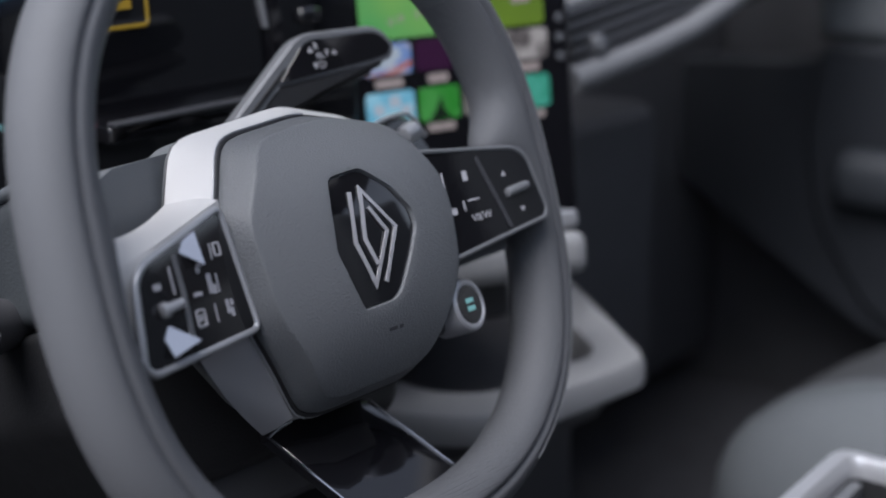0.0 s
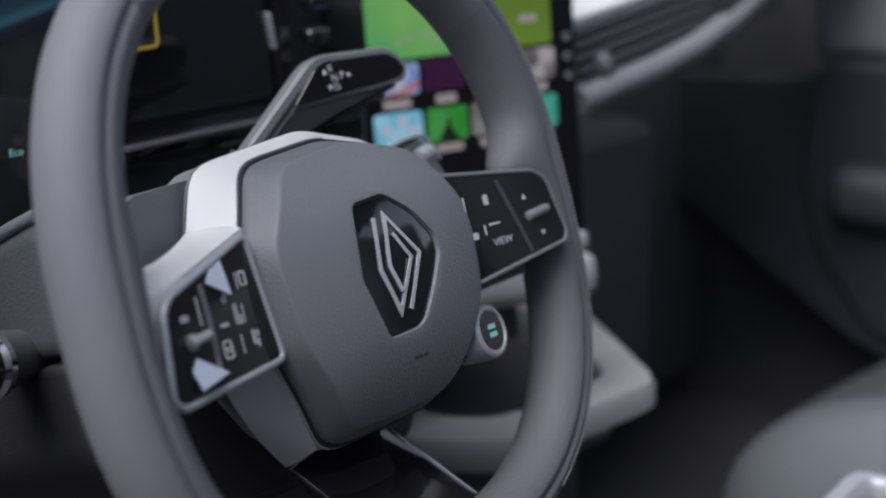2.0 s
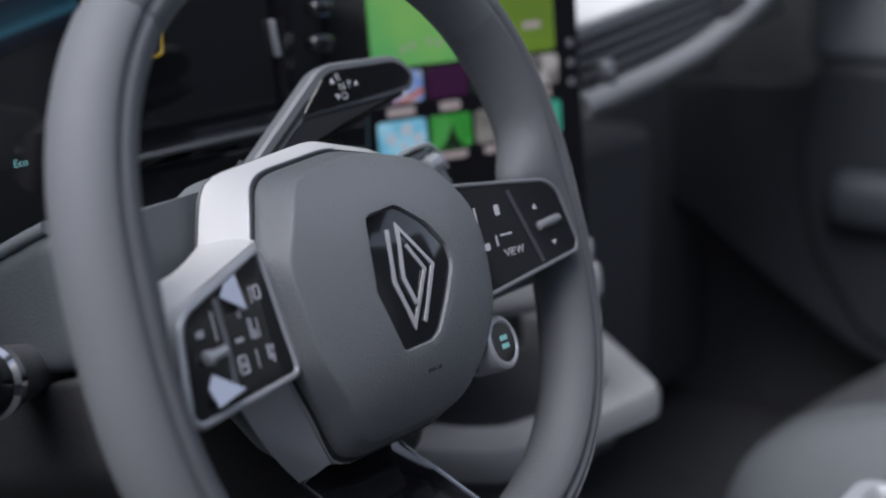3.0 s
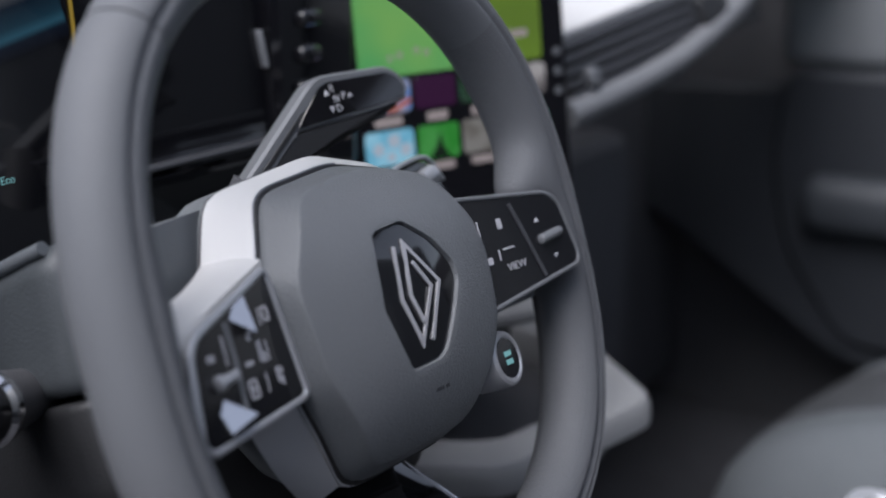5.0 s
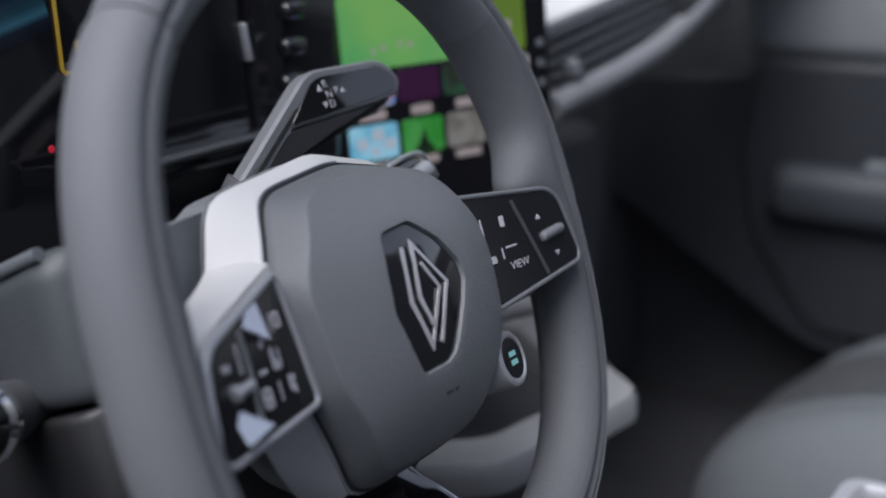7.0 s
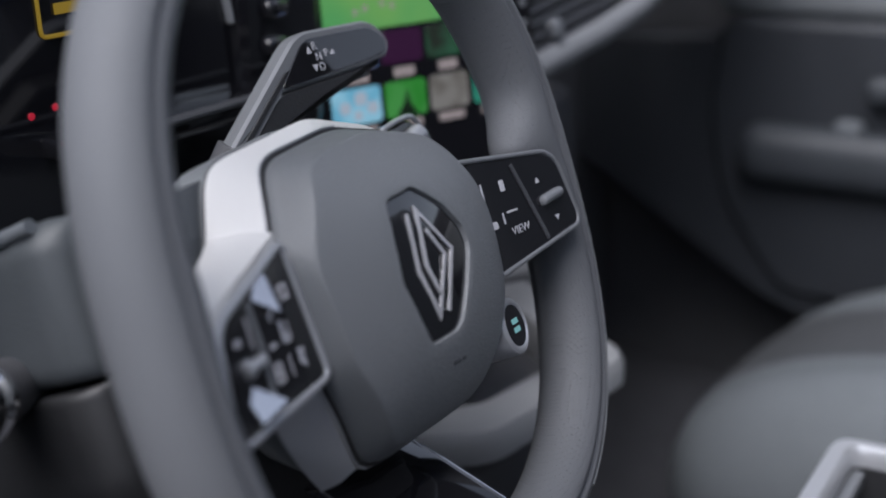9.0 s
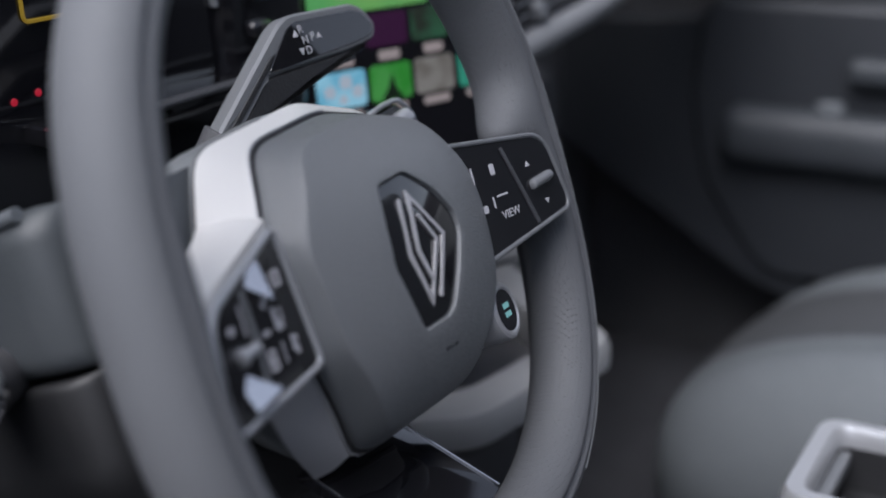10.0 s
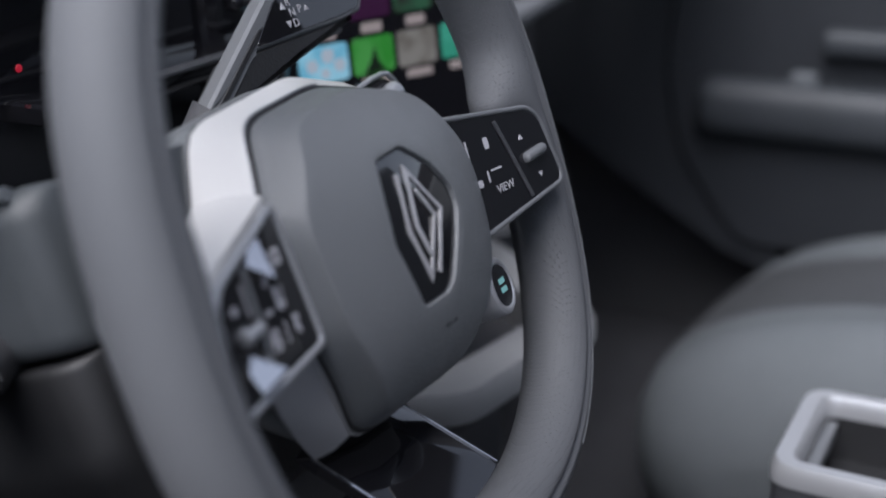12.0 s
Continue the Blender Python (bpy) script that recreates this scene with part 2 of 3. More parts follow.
RIM = Matrix.Translation((0.0017, 0, -0.0007)) @ pose(0, 0, 0, 0, 3.64, 0) @ pose(0, 0, 0, 0.9, 0, 0)
for a0, a1, material, words, pinch in ((-8, 43, PERFORATED, "perforated leather grip", ()), (43, 136.6, LEATHER, "", (-1, -2)), (137, 188, LEATHER, "", (0, 1)), (188, 248, LEATHER, "", ()),
                                       (248, 292, PERFORATED, "perforated leather grip", ()), (292, 352, PERFORATED, "perforated leather grip", ())):
    lengths = rim_loops(grip, radians(a0), radians(a1), 60)
    mid = [sum((Vector(p) for p in lp), Vector()) / len(lp) for lp in lengths]
    for q in pinch:
        k = 0.965 if q in (0, -1) else 0.985
        lengths[q] = [mid[q] + (Vector(p) - mid[q]) * k for p in lengths[q]]
    part("rim", moved(skin(bmesh.new(), lengths), RIM), material, wheel, words or "smooth grey leather length of rim", sharp=60)

# pale tube along the rim's outer edge, imitating the highlight there
edge_highlight = [lp[0] for lp in rim_loops(lambda a: [(0.0172 * math.cos(radians(63)), 0.0198 * math.sin(radians(63)))], radians(-62), radians(84), 70)]
part("edge_highlight", moved(tube(edge_highlight, 0.0009, k=8), RIM), STRIP, wheel, "pale grey line imitating the highlight on the rim")

# hub cover
CX, CY = 0.010, -0.016


def radial(poly, n=96, soft=3):
    """Distances from the hub's centre to an outline, evenly by angle."""
    out = []
    for i in range(n):
        a = 2 * math.pi * i / n
        d = Vector((math.cos(a), math.sin(a)))
        best = 0
        for j in range(len(poly)):
            p, q = Vector(poly[j]) - Vector((CX, CY)), Vector(poly[(j + 1) % len(poly)]) - Vector((CX, CY))
            e = q - p
            den = d.x * e.y - d.y * e.x
            if abs(den) < 1e-9:
                continue
            t = (p.x * e.y - p.y * e.x) / den
            s = (p.x * d.y - p.y * d.x) / den
            if t > 0 and -1e-6 <= s <= 1 + 1e-6:
                best = max(best, t)
        out.append(best)
    for _ in range(soft):
        out = [(out[i - 1] + 2 * out[i] + out[(i + 1) % n]) / 4 for i in range(n)]
    return out


HUB = [(-0.043, 0.052), (0.015, 0.060), (0.062, 0.050), (0.092, 0.010), (0.086, -0.042), (0.050, -0.094), (-0.032, -0.096),
       (-0.063, -0.042), (-0.068, 0.010)]
BADGE = [(-0.010, 0.0205), (0.0128, 0.0228), (0.0300, 0.0108), (0.0415, -0.003), (0.0425, -0.012), (0.0350, -0.0235), (0.0204, -0.0438),
         (0.0145, -0.047), (-0.0065, -0.048), (-0.0120, -0.034), (-0.0175, -0.0165), (-0.0145, 0.003)]
hub_r = radial(HUB, soft=4)
badge_r = radial(BADGE, soft=1)


def edge_height(x, y):
    return -0.009 - 0.0187 * min(1, abs((y + 0.018) / 0.075)) ** 2


def dome(x, y):
    """Height of the hub's face."""
    u, v = ((x - CX) / 0.085) ** 2, ((y - CY) / 0.08) ** 2
    return 0.0125 - 0.0125 * u - 0.003 * u * u - 0.013 * v - 0.020 * v * v


def ring(dist, height):
    out = []
    for i, r in enumerate(dist):
        a = 2 * math.pi * i / len(dist)
        x, y = CX + r * math.cos(a), CY + r * math.sin(a)
        out.append((x, y, height(x, y)))
    return out


loops = [ring([r * 0.99 for r in hub_r], lambda x, y: edge_height(x, y) - 0.02), ring(hub_r, lambda x, y: edge_height(x, y) - 0.001),
         ring([r * 0.992 for r in hub_r], lambda x, y: edge_height(x, y) + 0.002),
         ring([r * 0.975 for r in hub_r], lambda x, y: edge_height(x, y) + 0.0045)]
for w in (0.04, 0.08, 0.097, 0.104, 0.14, 0.25, 0.45, 0.7, 0.9, 1.0):
    mixed = [h * 0.975 * (1 - w) + b * 1.09 * w for h, b in zip(hub_r, badge_r)]
    k = min(1.0, w / 0.10)
    loops.append(ring(mixed, lambda x, y: (edge_height(x, y) + 0.0045) * (1 - k) + dome(x, y) * k))
loops.append(ring([b * 1.03 for b in badge_r], lambda x, y: dome(x, y) - 0.0003))
loops.append(ring([b * 1.0 for b in badge_r], lambda x, y: dome(x, y) - 0.0035))
part("airbag_cover", skin(bmesh.new(), loops, caps=(False, True)), COVER, wheel, "grey grained airbag cover with a dark badge", sharp=50)
badge_plate = part("badge", skin(bmesh.new(), [ring([b * 0.99 for b in badge_r], lambda x, y: dome(x, y) - 0.0034),
                                               ring([b * 0.985 for b in badge_r], lambda x, y: dome(x, y) - 0.0022),
                                               ring([b * 0.5 for b in badge_r], lambda x, y: dome(x, y) - 0.0022)]), PIANO, wheel,
                   "gloss black badge plate with a bright diamond outline")


def band(points, w, material, parent, name, lift=-0.0021):
    """A thin raised strip on the badge."""
    pts = [Vector(p) for p in points]
    left, right = [], []
    for i, p in enumerate(pts):
        a, b = pts[max(0, i - 1)], pts[min(len(pts) - 1, i + 1)]
        t1 = (p - a).normalized() if i else (b - p).normalized()
        t2 = (b - p).normalized() if i < len(pts) - 1 else t1
        n1, n2 = Vector((-t1.y, t1.x)), Vector((-t2.y, t2.x))
        m = (n1 + n2).normalized()
        m *= w / 2 / max(0.4, m.dot(n1))
        left.append(p + m)
        right.append(p - m)
    b = bmesh.new()
    loops = []
    for l, r in zip(left, right):
        zl, zr = dome(l.x, l.y) + lift, dome(r.x, r.y) + lift
        loops.append([(l.x, l.y, zl), (l.x, l.y, zl + 0.0008), (r.x, r.y, zr + 0.0008), (r.x, r.y, zr)])
    return part(name, skin(b, loops), material, parent)


# a plain diamond outline in two bright strips
band([(0.0012, 0.0122), (-0.0041, -0.0140), (0.0040, -0.0373), (0.0197, -0.0115), (0.0108, 0.0025)], 0.0022, EMBLEM, badge_plate, "diamond_strip")
band([(0.0116, -0.0373), (0.0271, -0.0103), (0.0090, 0.0126), (0.0027, -0.0131), (0.0077, -0.0272)], 0.0022, EMBLEM, badge_plate, "diamond_strip")

for x, w in ((0.012, 0.006), (0.0185, 0.003)):
    part("moulded_mark", plate([(x - w / 2, -0.0632), (x + w / 2, -0.0632), (x + w / 2, -0.0612), (x - w / 2, -0.0612)], lambda a, b: dome(a, b) - 0.001, lambda a, b: dome(a, b) + 0.0002, r=0.0005, edge=0.0001), DARK, wheel)

# silver ring round the hub cover and its housing
part("hub_gap", tube(ring([r * 1.006 for r in hub_r], lambda x, y: edge_height(x, y) - 0.0045), 0.0016, closed=True, k=8), SHROUD, wheel, "dark gap round the cover")
part("hub_seam", tube(ring([r * 1.030 for r in hub_r], lambda x, y: edge_height(x, y) - 0.0042)[22:66], 0.0006, k=8), SATIN, wheel, "thin chrome seam round the hub")


# the housing steps back from the cover in flat facets; its rear outline is wider towards the open door
REAR = [(-0.0620, 0.0575), (0.015, 0.0690), (0.068, 0.057), (0.097, 0.012), (0.090, -0.042), (0.052, -0.096), (-0.034, -0.098), (-0.066, -0.045), (-0.0785, 0.0150)]
rear_r = radial(REAR, soft=2)


def rear_z(x, y):
    return -0.0435 - 0.004 * max(0, -y / 0.1)


part("hub_housing", skin(bmesh.new(), [ring([r * 0.98 for r in hub_r], lambda x, y: edge_height(x, y) - 0.006),
                                       ring([r * 1.022 for r in hub_r], lambda x, y: edge_height(x, y) - 0.0050),
                                       ring([r * 1.030 for r in hub_r], lambda x, y: edge_height(x, y) - 0.0062),
                                       ring([r * 0.985 for r in rear_r], lambda x, y: rear_z(x, y) + 0.0022),
                                       ring(rear_r, rear_z), ring([r * 0.985 for r in rear_r], lambda x, y: rear_z(x, y) - 0.002)]), BRIGHT, wheel, "silver hub housing", sharp=50)
part("housing_seam", tube(ring([r * 0.996 for r in rear_r], lambda x, y: rear_z(x, y) - 0.0012)[28:54], 0.0008, k=6), BLACK, wheel, "thin dark seam behind the silver housing")
part("back_cover", skin(bmesh.new(), [ring([r * 0.95 for r in rear_r], lambda x, y: rear_z(x, y)),
                                      ring([r * 0.985 for r in rear_r], lambda x, y: rear_z(x, y) - 0.003),
                                      ring([r * 0.99 for r in rear_r], lambda x, y: -0.066),
                                      ring([r * 0.90 for r in rear_r], lambda x, y: -0.088),
                                      ring([r * 0.7 for r in hub_r], lambda x, y: -0.105)]), BACKGREY, wheel, "grey back cover")
part("column_neck", tube([(0.008, -0.02, -0.10), (0.008, -0.02, -0.26)], 0.045, k=28), BLACK, wheel)
for i, lift in ((-1, (0.004, 0.015, 0.020, 0.014)), (1, (0, 0, 0, 0))):
    sections = (((0.055, 0.005), ((0.050, -0.050), (0.050, -0.066), (0.04, -0.085), (-0.05, -0.085), (-0.05, -0.05))),
                ((0.100, 0.003), ((0.034, -0.046), (0.035, -0.058), (0.026, -0.072), (-0.045, -0.070), (-0.045, -0.04))),
                ((0.130, 0.002), ((0.016, -0.030), (0.017, -0.040), (0.010, -0.050), (-0.042, -0.048), (-0.042, -0.028))),
                ((0.154, 0.002), ((0.004, -0.018), (0.004, -0.026), (0.000, -0.034), (-0.04, -0.032), (-0.04, -0.020))))
    part("spoke_back", skin(bmesh.new(), [[(off + i * across, y + (up if y > 0 else 0), z) for y, z in outline] for ((across, off), outline), up in zip(sections, lift)]),
         BACKGREY, wheel, "grey back of the spoke", sharp=50)

# control panels on both spokes
LPANEL = [(-0.072, 0.017), (-0.128, -0.002), (-0.134, -0.008), (-0.140, -0.044), (-0.135, -0.048), (-0.064, -0.042)]
RPANEL = [(0.060, 0.027), (0.138, 0.018), (0.146, 0.012), (0.153, -0.020), (0.150, -0.025), (0.070, -0.037)]


def lp_z(x, y):
    return 0.0085 - 0.22 * max(0, x + 0.14)


def rp_z(x, y):
    return 0.014 - 0.20 * max(0, 0.15 - x)


for outline, height, side in ((LPANEL, lp_z, -1), (RPANEL, rp_z, 1)):
    panel = part("control_panel", plate(outline, lambda x, y: height(x, y) - 0.008, lambda x, y: height(x, y), r=0.005, edge=0.0006), PIANO, wheel,
                 "gloss black control panel with printed symbols")
    edge = rounded(outline, 0.005)
    mx, my = sum(p[0] for p in edge) / len(edge), sum(p[1] for p in edge) / len(edge)
    part("panel_frame", tube([(mx + (x - mx) * 1.03, my + (y - my) * 1.04, height(x, y) - 0.0006) for x, y in edge], 0.0019 if side < 0 else 0.0015, closed=True), SATIN if side < 0 else STALKGREY, wheel,
         "satin silver frame")
    z = height
    if side < 0:
        marks = [("box", -0.1000, -0.0305, 0.0052, 0.0075), ("bar", -0.1000, -0.0305, 0.0020, 0.0030), ("bar", -0.0893, -0.0300, 0.0009, 0.0090),
                 ("bar", -0.0805, -0.0285, 0.0022, 0.0070), ("bar", -0.0780, -0.0315, 0.0020, 0.0045), ("bar", -0.0775, -0.0270, 0.0020, 0.0030),
                 ("bar", -0.0890, -0.0160, 0.0030, 0.0095), ("bar", -0.0868, -0.0190, 0.0030, 0.0045), ("bar", -0.0838, -0.0165, 0.0010, 0.0090), ("bar", -0.0985, -0.0195, 0.0058, 0.0020),
                 ("box", -0.0790, -0.0010, 0.0040, 0.0060), ("bar", -0.0835, -0.0015, 0.0009, 0.0080), ("bar", -0.0950, -0.0085, 0.0026, 0.0032),
                 ("bar", -0.1230, -0.0120, 0.0050, 0.0030), ("bar", -0.1130, -0.0105, 0.0012, 0.0130)]
    else:
        marks = [("bar", 0.0985, 0.0083, 0.0035, 0.006), ("bar", 0.0828, 0.0081, 0.0009, 0.009), ("bar", 0.1010, -0.0060, 0.0085, 0.0011), ("bar", 0.0935, -0.0085, 0.001, 0.006),
                 ("ring", 0.0790, -0.0190, 0.004, 0.004), ("tri", 0.1266, 0.0050, 0.0036, 0.003), ("tri", 0.1351, -0.0180, 0.0036, -0.003), ("bar", 0.0855, -0.0105, 0.0045, 0.004)]
    for kind, x, y, w, h in marks:
        if kind == "bar":
            poly = [(x - w / 2, y - h / 2), (x + w / 2, y - h / 2), (x + w / 2, y + h / 2), (x - w / 2, y + h / 2)]
            part("symbol", plate(poly, lambda a, b: z(a, b) - 0.0002, lambda a, b: z(a, b) + 0.00035, r=min(w, h) * 0.3, edge=0.0001), MARK, panel)
        elif kind == "box":
            corners = rounded([(x - w / 2, y - h / 2), (x + w / 2, y - h / 2), (x + w / 2, y + h / 2), (x - w / 2, y + h / 2)], 0.0008)
            part("symbol", tube([(a, b, z(a, b) + 0.0002) for a, b in corners], 0.0006, closed=True, k=6), MARK, panel)
        elif kind == "tri":
            poly = [(x - w / 2, y - h / 2), (x + w / 2, y - h / 2), (x, y + h / 2)]
            part("symbol", plate(poly, lambda a, b: z(a, b) - 0.0002, lambda a, b: z(a, b) + 0.00035, r=0.0004, edge=0.0001), MARK, panel)
        else:
            pts = [(x + w / 2 * math.cos(a), y + h / 2 * math.sin(a), z(x, y) + 0.0002) for a in [2 * math.pi * i / 16 for i in range(16)]]
            part("symbol", tube(pts, 0.0006, closed=True, k=6), MARK, panel)
    # rocker with its groove
    rx, ry = (-0.1180, -0.0220) if side < 0 else (0.1330, -0.0058)
    if side > 0:
        wheel_bar = skin(bmesh.new(), [[(rx + u, ry + 0.0030 * k * math.cos(q) + 0.13 * u, z(rx, ry) + 0.2 * u + 0.0012 + 0.0030 * k * math.sin(q)) for q in [2 * math.pi * i / 16 for i in range(16)]]
                                       for u, k in ((-0.0085, 0.5), (-0.0078, 0.9), (-0.006, 1.0), (0.006, 1.0), (0.0078, 0.9), (0.0085, 0.5))])
        part("rocker_switch", wheel_bar, STALKGREY, panel, "grey roller switch")
    else:
        part("rocker_switch", tube([(rx + 0.0062 * q, ry + 0.0009 * q, z(rx, ry) + 0.0022) for q in (-1.12, -1.0, -0.6, -0.2, 0.9, 1.0)], lambda w: (0.0018, 0.0036, 0.0038, 0.0024, 0.0023, 0.0012)[round(w * 5)], k=14), SATIN, panel, "satin silver rocker")
    gr = [(-0.1085, 0.0010), (-0.1075, -0.0160), (-0.1085, -0.0400)] if side < 0 else [(0.1090, 0.0175), (0.1165, -0.0050), (0.1235, -0.0270)]
    part("groove", tube([(x, y, z(x, y) + 0.0002) for x, y in gr], 0.0015, k=8, flat=0.6), STALKGREY if side < 0 else DARK, panel, "raised dividing rib")
    if side < 0:
        # chrome facets imitate the white sky reflections in the gloss panel
        for tri in ([(-0.1075, 0.0035), (-0.0925, 0.0095), (-0.0945, -0.0075)], [(-0.1265, -0.0300), (-0.1225, -0.0285), (-0.1095, -0.0395), (-0.1250, -0.0440)]):
            cx0, cy0 = sum(p[0] for p in tri) / len(tri), sum(p[1] for p in tri) / len(tri)
            part("reflection_facet", plate(tri, lambda x, y: z(x, y) - 0.006, lambda x, y: z(x, y) + 0.0012 + 0.40 * (x - cx0) - 0.33 * (y - cy0) + 0.001, r=0.0008, edge=0.0002), CHROME, panel, "polished chrome insert imitating a sky reflection")
    if side > 0:
        writing("view_label", "VIEW", 0.0062, MARK, panel, frame_of((0.1041, -0.0166, rp_z(0.1041, -0.0166) + 0.0003), (1, 0.02, 0.2), (-0.2, 0, 1)))

# the spokes behind the panels
RP = [(p[0] + 0.004 * (p[0] > 0.1) - 0.01 * (p[0] < 0.1), p[1] + (0.001 if p[1] > -0.02 else -0.002)) for p in RPANEL]
part("spoke", plate(RP, lambda x, y: rp_z(x, y) - 0.034, lambda x, y: rp_z(x, y) - 0.0035, r=0.008, edge=0.003), DARK, wheel, "dark spoke")
inner = ((-0.0625, 0.0225, -0.0160), (-0.0660, 0.0300, -0.0480), (-0.060, -0.046, -0.048), (-0.056, -0.0445, -0.0160))
outer = ((-0.1385, -0.0010, 0.0040), (-0.1380, 0.0125, -0.0060), (-0.136, -0.045, -0.018), (-0.1425, -0.0495, 0.0015))
loops = []
for i in range(9):
    w = i / 8
    sag = 0.0035 * math.sin(math.pi * w)
    pts = [Vector(a) * (1 - w) + Vector(b) * w for a, b in zip(inner, outer)]
    pts[1].y -= sag
    top = [pts[0].lerp(pts[1], q) + Vector((0, 0.0012 * math.sin(math.pi * q), 0)) for q in (0, 0.08, 0.5, 0.92, 1.0)]
    loops.append([tuple(p) for p in top + pts[2:]])
part("spoke", skin(bmesh.new(), loops), BRIGHT, wheel, "silver spoke with a broad upper shelf", sharp=50)

# lower spoke: silver flank and gloss black blade
loops = []
for i in range(11):
    w = i / 10
    near = Vector((-0.0665, -0.0440, -0.0150)).lerp(Vector((-0.0375, -0.0935, -0.0310)), w)
    far = Vector((-0.0930, -0.0510, -0.0190)).lerp(Vector((-0.0475, -0.0995, -0.0460)), w) + Vector((-0.002, -0.001, 0)) * math.sin(math.pi * w)
    mid = near.lerp(far, 0.5) + Vector((-0.0015, -0.0005, 0.002))
    loops.append([tuple(p) for p in (near, mid, far, far + Vector((0.004, 0.002, -0.006)), far + Vector((0.03, 0.02, -0.03)), near + Vector((0.02, 0.02, -0.03)))])
part("lower_flank", skin(bmesh.new(), loops), SATIN, wheel, "silver flank", sharp=40)
BLADE = [(-0.034, -0.103), (0.004, -0.098), (0.042, -0.103), (0.060, -0.150), (0.056, -0.160), (-0.012, -0.160), (-0.018, -0.150)]


def blade_z(x, y):
    return -0.060 - 0.80 * (y + 0.103)


part("lower_spoke", plate(BLADE, lambda x, y: blade_z(x, y) - 0.012, blade_z, r=0.004, edge=0.0012), PIANO, wheel, "gloss black lower spoke")
part("spoke_edge", tube([(x, y, blade_z(x, y) + 0.0002) for x, y in ((-0.034, -0.104), (-0.027, -0.126), (-0.018, -0.150))], 0.0009, k=6), CHROME, wheel, "thin chrome edge")
part("spoke_edge", tube([(x, y, blade_z(x, y) + 0.0002) for x, y in ((0.042, -0.104), (0.051, -0.127), (0.060, -0.150))], 0.0007, k=6), CHROME, wheel, "thin chrome edge")
part("spoke_tip", tube([(x, y, blade_z(x, y) + 0.0002) for x, y in ((-0.035, -0.104), (-0.024, -0.1012), (-0.014, -0.1002))], 0.0009, k=6), CHROME, wheel, "thin chrome edge")
part("lower_cover", box((0.16, 0.05, 0.03), (0.008, -0.125, -0.11), 0.012), BLACK, wheel)

# drive mode button below the spoke
mode = part("mode_button", moved(lathe([(0.0140, -0.021), (0.0158, -0.020), (0.0158, -0.002), (0.0152, 0.0005), (0.0138, 0.0016), (0.0124, 0.0016), (0.0116, 0.0008)]),
                                 frame_of((0.0845, -0.064, -0.004), (1, 0, 0.0), (0.13, 0.08, 1))), SATIN, wheel, "satin chrome ringed round mode button")
part("button_face", moved(lathe([(0.0117, 0.0002), (0.0112, 0.0012), (0.004, 0.0013)]), frame_of((0.0845, -0.064, -0.004), (1, 0, 0.0), (0.13, 0.08, 1))), PIANO, mode, "gloss black face with teal lettering bars")
for dy in (0.0023, -0.0023):
    part("lettering_bar", moved(box((0.0075, 0.0028, 0.0003), (0, dy, 0.0014), 0), frame_of((0.0845, -0.064, -0.004), (1, 0, 0.0), (0.13, 0.08, 1))), TEAL, mode)
part("button_pod", tube([(0.083, -0.064, -0.018), (0.072, -0.063, -0.024), (0.05, -0.06, -0.038)], 0.0150, k=20), BLACK, wheel, "black button pod")

# ---- gear selector stalk behind the wheel ----
stalk = tagged(thing("gear_stalk", WHEEL), "satin grey and gloss black gear selector stalk behind the wheel", "gear selector")


def sz(x, y):
    return -0.090 + 0.12 * (x - 0.09)


BODY = [(0.006, 0.056), (0.082, 0.1155), (0.091, 0.1195), (0.145, 0.1205), (0.155, 0.116), (0.161, 0.106), (0.157, 0.0980), (0.140, 0.0945), (0.061, 0.0880), (0.023, 0.058)]
FACE = [(0.064, 0.0900), (0.0868, 0.1122), (0.094, 0.1150), (0.144, 0.1162), (0.152, 0.1125), (0.157, 0.1055), (0.153, 0.1003), (0.140, 0.0978)]
part("head", plate(BODY, lambda x, y: sz(x, y) - 0.012, sz, r=0.006, edge=0.0015), STALKGREY, stalk, "satin grey stalk body")
face = part("face", plate(FACE, lambda x, y: sz(x, y) - 0.001, lambda x, y: sz(x, y) + 0.0007, r=0.004, edge=0.0003), PIANO, stalk, "gloss black stalk face")
part("arm_face", plate([(0.0150, 0.0570), (0.0225, 0.0585), (0.0610, 0.0885), (0.0640, 0.0905), (0.0740, 0.1002), (0.0690, 0.0985)], lambda x, y: sz(x, y) - 0.001, lambda x, y: sz(x, y) + 0.0006, r=0.002, edge=0.0003), SHROUD, stalk, "dark lower edge of the stalk arm")
part("underside", plate([(0.028, 0.060), (0.062, 0.0886), (0.140, 0.0952), (0.150, 0.0965), (0.138, 0.0905), (0.095, 0.0850), (0.072, 0.074), (0.060, 0.056)], lambda x, y: sz(x, y) - 0.03,
                        lambda x, y: sz(x, y) - 0.0006, r=0.005, edge=0.002), SHROUD, stalk, "black stalk underside")
part("sleeve", tube([(0.03, 0.062, -0.10), (0.01, 0.02, -0.13), (0.0, -0.01, -0.15)], 0.016, k=16), BLACK, stalk)
LEAN = frame_of((0, 0, 0), (1, 0.04, 0.12), (-0.12, 0, 1))
for ch, x, y in (("R", 0.0965, 0.1102), ("N", 0.0982, 0.1040), ("D", 0.0990, 0.0982), ("P", 0.1045, 0.1053)):
    writing("gear_letter", ch, 0.0066, MARK, face, Matrix.Translation((x, y, sz(x, y) + 0.0009)) @ LEAN)
